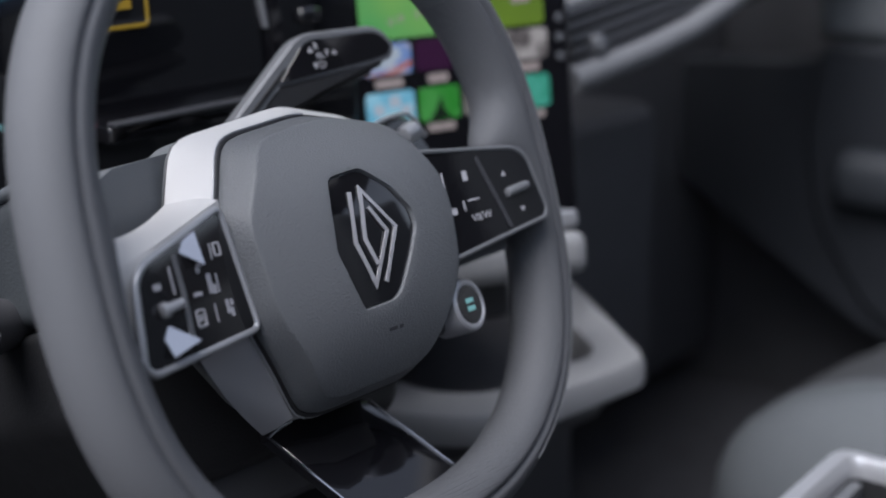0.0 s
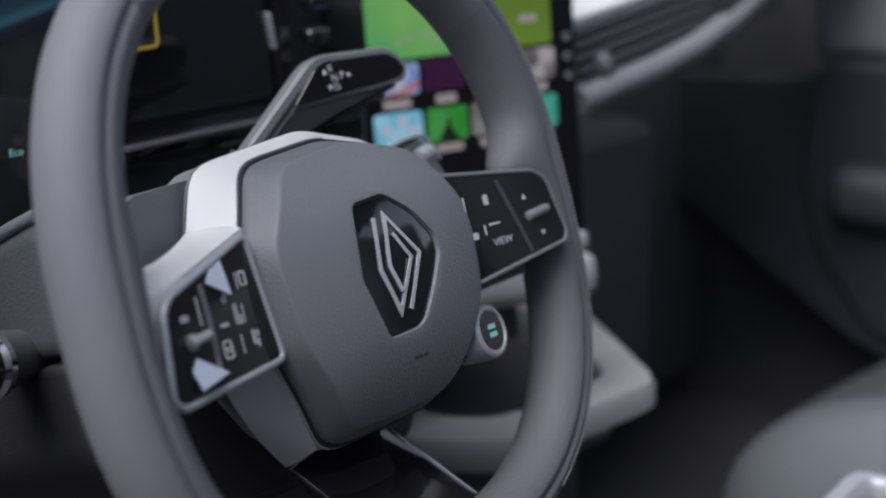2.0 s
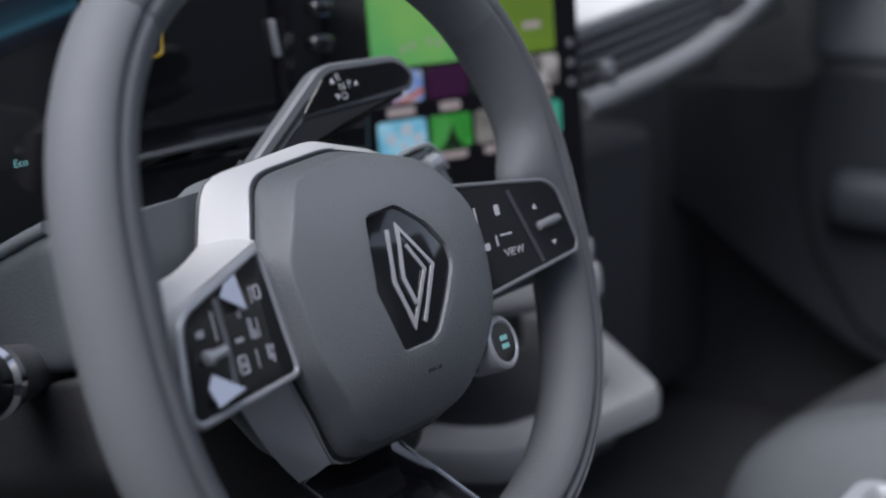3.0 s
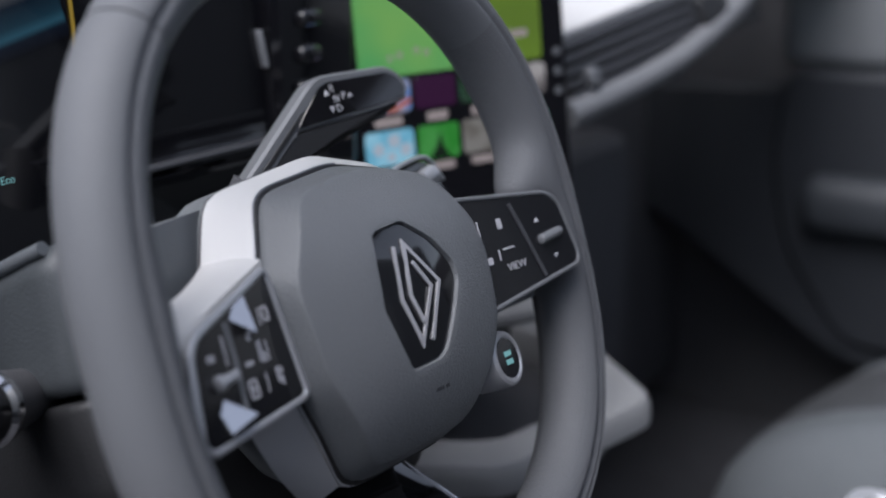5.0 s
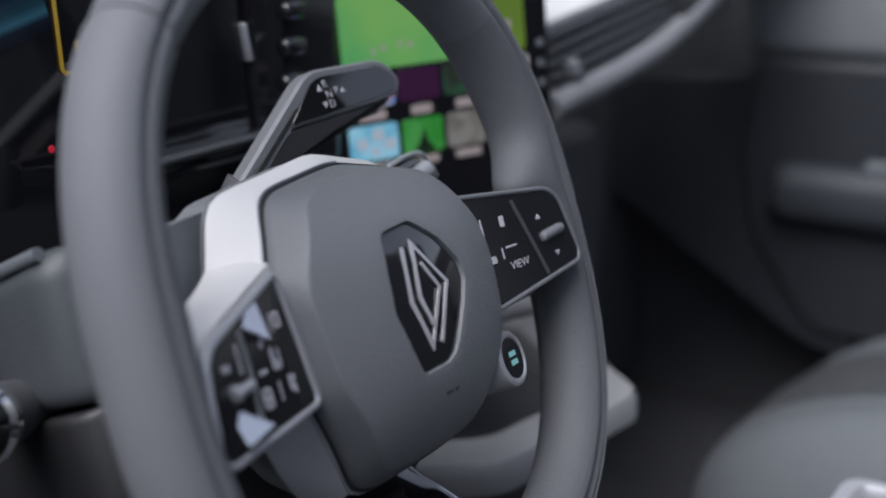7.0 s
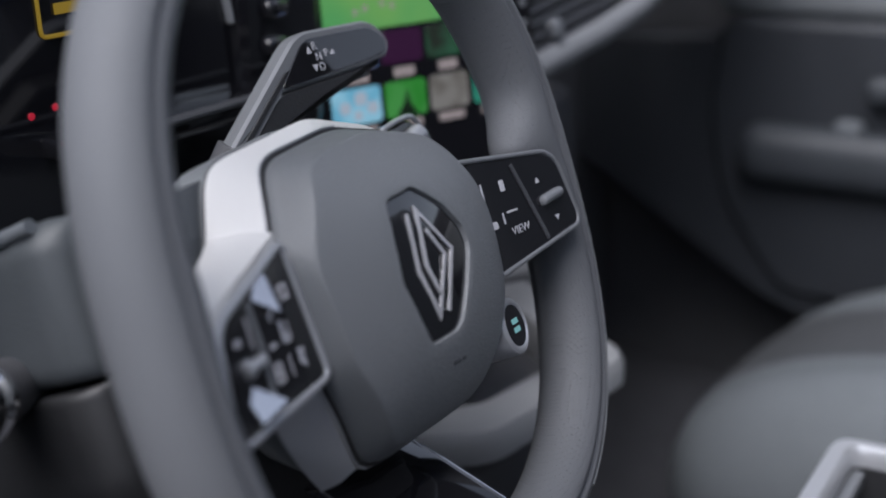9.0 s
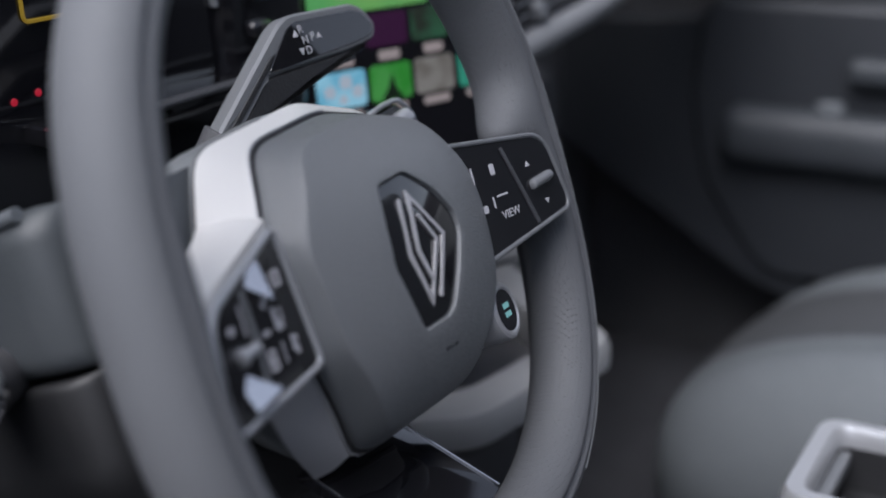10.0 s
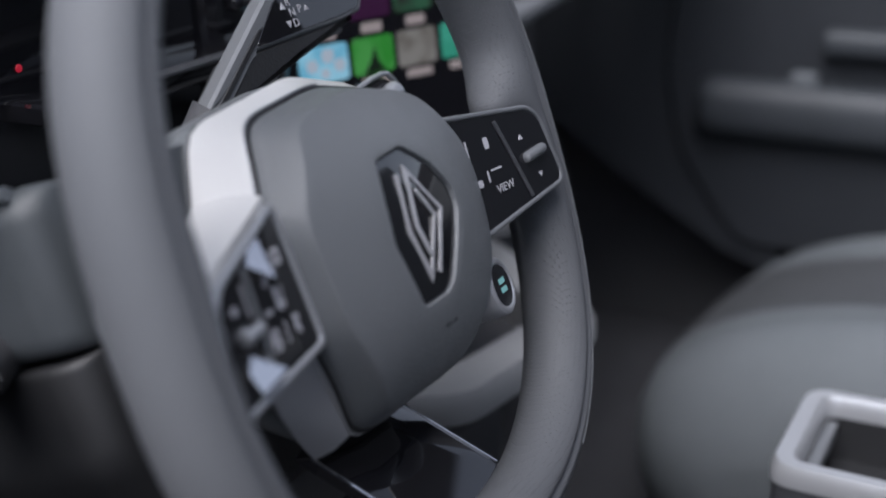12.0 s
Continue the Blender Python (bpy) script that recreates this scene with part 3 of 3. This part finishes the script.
for x, y, h in ((0.0918, 0.1086, 0.004), (0.0935, 0.0980, -0.004), (0.1098, 0.1056, 0.003)):
    part("gear_arrow", plate([(x - 0.002, y - h / 2), (x + 0.002, y - h / 2), (x, y + h / 2)], lambda a, b: sz(a, b) + 0.0006, lambda a, b: sz(a, b) + 0.0011, r=0.0003, edge=0.0001), MARK, face)

# ---- small remote stalk behind the hub ----
remote = tagged(thing("remote_stalk", WHEEL @ pose(0.013, 0.008, 0)), "black remote stalk with a satin silver edge and scroll wheel", "stalk")
REMOTE = [(0.092, 0.020), (0.100, 0.0455), (0.128, 0.0500), (0.136, 0.0470), (0.150, 0.022)]
part("body", plate(REMOTE, -0.092, -0.072, r=0.006, edge=0.002), PIANO, remote, "gloss black body")
part("edge_strip", tube([(x, y, -0.0715) for x, y in ((0.098, 0.044), (0.101, 0.0465), (0.115, 0.0495), (0.127, 0.0508), (0.133, 0.0500), (0.138, 0.0455), (0.144, 0.034))], 0.0016, k=8), SATIN, remote, "satin silver edge")
part("scroll_wheel", moved(lathe([(0.003, -0.007), (0.0062, -0.006), (0.0066, 0.0), (0.0062, 0.006), (0.003, 0.007)], 20), frame_of((0.128, 0.0375, -0.070), (0, 0, 1), (1, 0.3, 0))), SATIN, remote, "satin silver scroll wheel")
part("arm", tube([(0.11, 0.03, -0.088), (0.07, 0.01, -0.12), (0.03, -0.01, -0.15)], 0.011, k=14), BLACK, remote)

# ---- centre touch screen ----
SCR = frame_of((0.256, 0.226, 0.674), (0.884, -0.467, 0.035), (-0.468, -0.881, 0.07))
screen = tagged(thing("touch_screen", SCR), "upright black touch screen showing coloured app tiles", "screen")
part("glass", plate([(-0.048, -0.120), (0.1575, -0.120), (0.1575, 0.19), (-0.048, 0.19)], -0.012, 0.0, r=0.012, edge=0.001), PIANO, screen, "gloss black glass")


def tile(name, x0, y0, x1, y1, material, r=0.004):
    return part(name, plate([(x0, y0), (x1, y0), (x1, y1), (x0, y1)], 0.0002, 0.0008, r=r, edge=0.0002), material, screen)


G1 = glow("green_picture", (0.09, 0.34, 0.10), 0.42, (0.19, 0.40, 0.09), 9)
CY1 = glow("cyan_picture", (0.14, 0.40, 0.54), 0.44, (0.26, 0.52, 0.64))
GR2 = glow("dark_green_picture", (0.02, 0.20, 0.02), 0.42, (0.05, 0.26, 0.05))
PU = glow("purple_picture", (0.09, 0.01, 0.09), 0.13)
BL = glow("blue_picture", (0.10, 0.22, 0.50), 0.42, (0.40, 0.38, 0.45))
TL = glow("teal_picture", (0.03, 0.26, 0.17), 0.42, (0.06, 0.34, 0.25))
BR = glow("brown_picture", (0.14, 0.13, 0.11), 0.32, (0.25, 0.24, 0.22))
OL = glow("olive_picture", (0.15, 0.26, 0.02), 0.38, (0.11, 0.19, 0.02), 9)
CAP = glow("caption_grey", (0.42, 0.36, 0.35), 0.30)
PALE = glow("pale_picture", (0.40, 0.38, 0.37), 0.36, (0.10, 0.09, 0.09), 60)
DK = glow("dark_picture", (0.02, 0.03, 0.02), 0.3, (0.03, 0.12, 0.06), 40)
ORANGE = glow("orange_picture", (0.50, 0.12, 0.05), 0.35)
WHITE = glow("white_picture", (0.50, 0.58, 0.66), 0.32)
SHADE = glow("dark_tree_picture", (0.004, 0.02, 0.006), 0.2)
tile("album_picture", -0.0195, 0.052, 0.078, 0.185, G1)
tile("album_picture", 0.080, 0.052, 0.136, 0.185, OL)
COLUMNS = ((-0.0195, 0.0205), (0.024, 0.0585), (0.062, 0.0955), (0.100, 0.138))
for (x0, x1), upper, lower in zip(COLUMNS, (BL, PU, DK, PALE), (CY1, GR2, BR, TL)):
    tile("app_tile", x0, -0.0145, x1, 0.012, lower)
    tile("app_tile", x0, 0.025, x1, 0.049, upper)
    tile("caption", x0 + 0.006, -0.0230, x1 - 0.005, -0.0170, CAP, 0.002)
    tile("caption", x0 + 0.009, 0.0150, x1 - 0.008, 0.0220, CAP, 0.002)
# figures inside the pictures
def figure(name, poly, material, r=0.001):
    part(name, plate(poly, 0.0007, 0.0011, r=r, edge=0.0001), material, screen)


figure("picture_stripe", [(-0.0185, 0.0255), (0.004, 0.0275), (0.0200, 0.0360), (0.0200, 0.0310), (0.006, 0.0255)], ORANGE)
figure("picture_stripe", [(-0.0120, 0.0300), (0.002, 0.0310), (0.0130, 0.0390), (0.0110, 0.0460), (-0.004, 0.0440)], WHITE, 0.003)
for x, y, q in ((-0.009, -0.0015, 0.0045), (0.004, 0.0040, 0.0050), (0.013, -0.0035, 0.0045), (0.001, -0.0080, 0.0035)):
    figure("picture_dot", [(x - q, y - q), (x + q, y - q), (x + q, y + q), (x - q, y + q)], WHITE, q * 0.9)
figure("picture_tree", [(0.0320, -0.0140), (0.0510, -0.0140), (0.0450, -0.0060), (0.0425, 0.0050), (0.0385, -0.0050)], SHADE)
figure("picture_note", [(0.108, 0.070), (0.124, 0.070), (0.124, 0.076), (0.108, 0.076)], CAP, 0.002)
for x, y in ((0.012, 0.064), (0.026, 0.066), (0.034, 0.064), (0.004, 0.062)):
    tile("player_key", x, y, x + 0.005, y + 0.006, CAP, 0.002)
for y in (0.0555, 0.040, 0.0245):
    part("touch_key", moved(lathe([(0.0035, 0.0), (0.0035, 0.0006), (0.002, 0.0007)], 16), pose(0.1495, y, 0.0002)), STALKGREY, screen)

# ---- dashboard ----
dash = tagged(thing("dashboard"), "dark dashboard with a grey ledge under the driver display", "dashboard")
part("dash_body", box((1.66, 0.50, 0.86), (0.34, 0.66, 0.57), 0.03), FOOT, dash)
part("dash_top", box((1.66, 0.55, 0.05), (0.34, 0.66, 1.00), 0.02), DARK, dash)
part("knee_panel", box((0.50, 0.20, 0.34), (0.55, 0.40, 0.42), 0.03), FOOT, dash)
part("ledge", box((0.21, 0.010, 0.0028), (0.095, 0.208, 0.7065), 0.0012), DARK, dash, "grey ledge under the display")
part("ledge_front", box((0.21, 0.04, 0.012), (0.095, 0.230, 0.699), 0.004), PIANO, dash)
part("column_tunnel", box((0.60, 0.12, 0.24), (-0.02, 0.355, 0.55), 0.02), BLACK, dash)

shroud = tagged(thing("column_shroud"), "grey column shroud with a dark seam, colour darkened for shade below", "column shroud")
HULL = [(-0.120, 0.048), (-0.108, 0.058), (-0.085, 0.050), (0.10, 0.040), (0.132, 0.034), (0.136, -0.06), (0.095, -0.125), (-0.080, -0.125), (-0.120, -0.07)]


def hull_loops(lo, hi):
    """The shroud's outline between two heights, swept along the column."""
    ring2 = rounded([(x, min(hi, max(lo, y))) for x, y in HULL], 0.010)
    out = []
    for zc, k in ((-0.088, 0.90), (-0.092, 0.955), (-0.100, 0.99), (-0.110, 1.0), (-0.20, 1.0), (-0.30, 1.0)):
        out.append([(0.008 + (x - 0.008) * k, (y if y < -0.015 and lo > -0.1 else y * (1 - (1 - k) * 0.8)) + (0.10 * (zc + 0.088) if y > 0 else 0), zc) for x, y in ring2])
    return out


shroud.matrix_world = WHEEL
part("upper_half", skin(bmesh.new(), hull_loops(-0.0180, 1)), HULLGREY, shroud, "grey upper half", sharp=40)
# the darker colour here stands in for shade under the column
part("lower_half", skin(bmesh.new(), hull_loops(-1, -0.0205)), SHROUD, shroud, "lower half, shade put into its dark colour", sharp=40)
part("lip", tube([(-0.1150, 0.0535, -0.100), (-0.1165, 0.0515, -0.12), (-0.1165, 0.0435, -0.20), (-0.1165, 0.0335, -0.30)], 0.0036, k=12), MID, shroud, "grey lip")

lamp_stalk = tagged(thing("lamp_stalk", WHEEL @ frame_of((-0.118, -0.012, -0.140), (0, 1, 0), (-1, 0.0, 0.45))), "black stalk with chrome rings beside the column", "stalk")
part("stem", lathe([(0.011, -0.02), (0.013, 0.0), (0.0155, 0.020), (0.0165, 0.030)]), BLACK, lamp_stalk)
part("ring", lathe([(0.0160, 0.029), (0.0185, 0.031), (0.0190, 0.036), (0.0170, 0.039)]), CHROME, lamp_stalk, "chrome ring")
part("sleeve", lathe([(0.0168, 0.038), (0.0180, 0.042), (0.0175, 0.060), (0.0150, 0.064)]), PIANO, lamp_stalk, "gloss black sleeve")
part("cap", lathe([(0.0150, 0.063), (0.0150, 0.068), (0.0120, 0.072), (0.006, 0.073)]), CHROME, lamp_stalk, "chrome cap")

# the passenger side strip with its air vent
VX = frame_of((0.420, 0.172, 0.706), (0.58, 0.080, 0.042), (-0.10, -0.95, 0.25))
trim = tagged(thing("air_vent", VX), "wide dark air vent between pale grey strips", "air vent")
# the bright colour puts the windscreen's light on the dash top into the strip
part("top_strip", box((0.64, 0.012, 0.17), (0.33, 0.0, 0.0), 0.005, 3, pose(0, 0.0745, -0.074, 30)), BRIGHT, trim, "dash top strip, bright grey standing in for windscreen light")
part("surround", box((0.36, 0.062, 0.03), (0.18, 0.004, -0.024), 0.004), SHROUD, trim)
for i in range(5):
    part("slat", box((0.26, 0.0068, 0.016), (0.13, 0.025 - i * 0.0105, -0.004), 0.002), DARK, trim)
part("vane_knob", box((0.014, 0.016, 0.016), (0.03, -0.006, 0.004), 0.005), STALKGREY, trim, "grey vane knob")
part("end_cap", box((0.05, 0.034, 0.02), (0.245, 0.006, 0.000), 0.008), SHROUD, trim, "dark vent end")
part("lower_strip", tube([(-0.01, -0.0285, 0.0), (0.10, -0.0280, 0.001), (0.17, -0.0245, 0.002), (0.235, -0.0150, 0.002), (0.295, -0.002, 0.001), (0.350, 0.015, 0.0), (0.40, 0.036, -0.003), (0.45, 0.062, -0.008)], 0.0118, k=16), STRIP, trim, "pale grey strip")

# ---- driver's display ----
DS = frame_of((-0.08, 0.250, 0.78), (1, 0.0, 0.0), (0.0, -1.0, 0.03))
cluster = tagged(thing("driver_display", DS), "wide black driver display with small coloured symbols", "display")
part("glass", plate([(-0.24, -0.125), (0.235, -0.125), (0.235, 0.12), (-0.24, 0.12)], -0.012, 0.0, r=0.01, edge=0.001), PIANO, cluster, "gloss black glass")
writing("eco_label", "Eco", 0.0064, TEAL, cluster, pose(0.024, -0.0715, 0.001))
part("warning_box", tube([(x, y, 0.001) for x, y in rounded([(0.08, -0.022), (0.133, -0.022), (0.133, 0.03), (0.08, 0.03)], 0.004)], 0.0012, closed=True, k=6), YELLOW, cluster, "yellow outlined warning box")
part("warning_bar", box((0.03, 0.006, 0.0006), (0.106, -0.008, 0.001), 0), YELLOW, cluster)
for x, y in ((0.066, -0.062), (0.083, -0.060)):
    part("warning_light", moved(lathe([(0.0022, 0.0), (0.002, 0.0008), (0.001, 0.001)], 14), pose(x, y, 0.0003)), RED, cluster)
horizon = part("sky_band", plate([(-0.10, 0.000), (0.076, 0.000), (0.076, 0.045), (-0.10, 0.060)], 0.0002, 0.0006, r=0.003, edge=0.0001), BLUE, cluster, "soft blue horizon picture")
horizon.matrix_local = pose(0.05, 0.008, 0, 0, 0, 13) @ pose(-0.05, -0.012, 0)

# tall vent and pillar between the displays
pillar = tagged(thing("display_pillar"), "black pillar between the displays, with thin strips imitating glints", "pillar")
part("post", box((0.085, 0.05, 0.26), (0.195, 0.262, 0.79), 0.012), PIANO, pillar)
# thin bright strips imitate the glints on the gloss black post
for x, z, h, wide in ((0.161, 0.766, 0.044, 0.0024), (0.149, 0.758, 0.026, 0.003)):
    part("glint_strip", box((wide, 0.006, h), (x, 0.247, z), 0.0015, 3, pose(0, 0, 0, 0, -11, 0)), SATIN, pillar, "thin satin strip imitating a glint")
for i in range(5):
    part("rib", box((0.022, 0.012, 0.011), (0.180 + 0.002 * i, 0.236, 0.728 + i * 0.024), 0.005), PIANO, pillar, "gloss black vent rib")

# ---- cabin shell ----
tagged(part("floor", box((2.4, 3.4, 0.06), (0.35, -0.5, 0.07), 0.01), CARPET), "black carpeted car floor", "floor", kind="structure")
# out of view; the roof opening is added to let light fall from above
bm = box((1.82, 0.08, 0.05), (0.28, 0.32, 1.34), 0.02)
for size, at in (((0.30, 1.74, 0.05), (1.04, -0.65, 1.34)), ((0.06, 1.74, 0.05), (-0.60, -0.65, 1.34)), ((1.62, 0.74, 0.05), (0.38, -1.45, 1.34))):
    other = box(size, at, 0.02)
    me = bpy.data.meshes.new("roof_side")
    other.to_mesh(me)
    other.free()
    bm.from_mesh(me)
    bpy.data.meshes.remove(me)
tagged(part("ceiling", bm, HEADLINER), "unseen grey headliner panels round an added roof opening for light", "headliner", kind="structure")
# out of view; both left walls are added to block light from the left
tagged(part("wall_left_low", box((0.08, 2.6, 0.70), (-0.68, -0.5, 0.45), 0.03), DARK), "unseen dark wall beside the driver, blocking low light", "car side", kind="structure")
tagged(part("wall_left", box((0.08, 0.85, 0.50), (-0.683, -1.40, 1.055), 0.02), DARK), "unseen dark wall at the rear left, blocking light from there", "wall", kind="structure")
# ground plane added out of view to cut off light from below
tagged(part("ground", box((400, 400, 0.1), (0, 0, -0.15), 0), ASPHALT), "unseen grey asphalt ground outside, blocking light from below", "ground", kind="structure")
# unseen wall added to keep the sky out of the gloss panels
tagged(part("wall_back", box((1.7, 0.06, 1.3), (0.35, -1.8, 0.72), 0.02), DARK), "unseen dark wall closing the cabin's rear against sky reflections", "wall", kind="structure")
tagged(part("wall_right", box((0.06, 3.0, 0.80), (1.20, -0.4, 0.49), 0.02), BLACK), "dark passenger side of the cabin up to its window", "wall", kind="structure")

door = tagged(thing("passenger_door"), "dark passenger door with an armrest and grey upper panel", "car door")
LINING = [(-0.72, 0.30), (0.120, 0.285), (0.205, 0.400), (0.230, 0.520), (0.215, 0.635), (-0.72, 0.640)]
KICK = [(0.06, 0.245), (0.140, 0.270), (0.420, 0.440), (0.440, 0.600), (0.10, 0.620)]
TO_SIDE = Matrix(((0, 0, 1, 1.03), (1, 0, 0, 0), (0, 1, 0, 0), (0, 0, 0, 1)))
part("lower_panel", moved(plate(LINING, 0.0, 0.05, r=0.03, edge=0.008), TO_SIDE), LINER, door, "dark door lining with a slanted front edge")
part("kick_panel", moved(plate(KICK, 0.009, 0.06, r=0.02, edge=0.006), TO_SIDE), LINER, door, "dark slanted kick panel")
part("upper_panel", box((0.06, 0.95, 0.15), (1.085, -0.24, 0.708), 0.028, 5), DOORGREY, door, "grey upper panel")
part("inner_handle", box((0.035, 0.17, 0.030), (1.02, -0.055, 0.562), 0.012, 5), ARMREST, door, "dark inner door handle")
arm = part("armrest", box((0.12, 0.80, 0.075), (1.055, -0.22, 0.472), 0.034, 6), ARMREST, door, "dark grey armrest")
part("pull_switch", box((0.022, 0.034, 0.026), (1.02, 0.048, 0.510), 0.008), MID, arm)

# ---- seat ----
seat = tagged(thing("front_seat", pose(0.745, -0.27, 0)), "grey cloth passenger seat with rounded bolsters", "seat")
loops = []
for i in range(25):
    w = -1 + 2 * i / 24
    w = max(-0.995, min(0.995, math.sin(w * math.pi / 2)))
    k = (1 - abs(w) ** 3.2) ** (1 / 3.2)
    bolster = 0.030 * math.exp(-((abs(w) - 0.74) / 0.17) ** 2)
    lp = []
    for j in range(44):
        a = 2 * math.pi * j / 44
        c, q = math.cos(a), math.sin(a)
        y = 0.375 * math.copysign(abs(c) ** 0.82, c) * (0.6 + 0.4 * k)
        z = 0.232 - 0.028 * w + (0.165 + (bolster if q > 0 else 0)) * math.copysign(abs(q) ** 0.82, q) * k
        lp.append((0.26 * w, y, z))
    loops.append(lp)
part("bolster", skin(bmesh.new(), loops[:10]), SEAT, seat, "grey padded side bolster", sharp=70)
part("bolster", skin(bmesh.new(), loops[15:]), SEAT, seat, "grey padded side bolster", sharp=70)
part("cushion", skin(bmesh.new(), loops[9:16]), INSERT, seat, "darker grey cloth cushion", sharp=70)
part("backrest", box((0.50, 0.16, 0.62), (0, -0.40, 0.70), 0.07, 6), SEAT, seat, "grey backrest")
part("base", box((0.36, 0.44, 0.10), (0, -0.05, 0.145), 0.02), BLACK, seat)

# ---- centre console ----
console = tagged(thing("centre_console", pose(0.021, 0.003, -0.015)), "dark centre console with a silver framed open cup holder", "console")
part("body", box((0.12, 0.58, 0.30), (0.297, -0.415, 0.25), 0.012), DARK, console)
OUT = [(0.232, -0.106), (0.354, -0.106), (0.362, -0.30), (0.232, -0.30)]
ring_in = rounded([(x + (0.297 - x) * 0.17, y + (-0.2 - y) * 0.14) for x, y in OUT], 0.012)
ring_out = rounded(OUT, 0.018)
part("frame", skin(bmesh.new(), [[(x, y, z) for x, y in r] for r, z in ((ring_out, 0.440), (ring_out, 0.449), ([(x + (0.297 - x) * 0.04, y + (-0.2 - y) * 0.03) for x, y in ring_out], 0.455),
                                                                       (ring_in, 0.455), ([(x + (0.297 - x) * 0.05, y + (-0.2 - y) * 0.05) for x, y in ring_in], 0.450),
                                                                       ([(x + (0.297 - x) * 0.06, y + (-0.2 - y) * 0.06) for x, y in ring_in], 0.440))], caps=(False, False)), SATIN, console, "satin silver frame", sharp=45)
part("well", box((0.09, 0.14, 0.01), (0.297, -0.20, 0.403), 0.003), SHROUD, console)
part("liner", skin(bmesh.new(), [[(x + (0.297 - x) * k, y + (-0.2 - y) * k, z) for x, y in ring_in] for z, k in ((0.441, 0.055), (0.39, 0.10))], caps=(False, True)), SHROUD, console, "black liner")
part("skirt", skin(bmesh.new(), [[(0.297 + (x - 0.297) * k, -0.2 + (y + 0.2) * k, z) for x, y in ring_out] for z, k in ((0.12, 0.96), (0.36, 0.985), (0.442, 0.985))], caps=(True, False)), DARK, console, "dark console sides")
part("divider", box((0.080, 0.010, 0.012), (0.300, -0.128, 0.432), 0.003), STALKGREY, console, "grey ledge in the cup holder")

# storage tray below the dashboard
tray = tagged(thing("console_tray"), "light grey storage tray below the dashboard", "tray")
TO = rounded([(0.379, 0.058), (0.505, 0.222), (0.505, 0.36), (0.195, 0.36), (0.165, 0.150), (0.205, 0.088)], 0.02)
TI = rounded([(0.362, 0.098), (0.455, 0.222), (0.455, 0.33), (0.235, 0.33), (0.215, 0.160), (0.240, 0.120)], 0.02)
part("rim", skin(bmesh.new(), [[(x, y, z) for x, y in r] for r, z in ((TO, 0.444), (TO, 0.459), ([(x + (0.34 - x) * 0.03, y + (0.2 - y) * 0.03) for x, y in TO], 0.466), (TI, 0.466),
                                                                     ([(x + (0.34 - x) * 0.03, y + (0.2 - y) * 0.03) for x, y in TI], 0.460), (TI, 0.43))], caps=(False, False)), LIGHT, tray, "light grey rim", sharp=45)
part("well", plate([(0.366, 0.092), (0.460, 0.222), (0.460, 0.34), (0.225, 0.34), (0.208, 0.158), (0.236, 0.115)], 0.412, 0.432, r=0.02), BLACK, tray, "dark tray well")
part("support", box((0.20, 0.20, 0.34), (0.34, 0.27, 0.26), 0.02), BLACK, tray)

# light grey bar with keys under the screen
bar = tagged(thing("switch_bar", frame_of((0.325, 0.088, 0.566), (0.884, -0.467, 0.0), (-0.46, -0.85, 0.25))), "light grey switch bar under the screen", "switch bar")
part("bar", box((0.24, 0.034, 0.06), (-0.115, 0.0, -0.03), 0.014, 4), LIGHT, bar)
part("key", box((0.10, 0.014, 0.03), (-0.05, 0.026, -0.02), 0.005), SATIN, bar)
part("holder", box((0.16, 0.10, 0.20), (-0.12, 0.0, -0.16), 0.01), BLACK, bar)
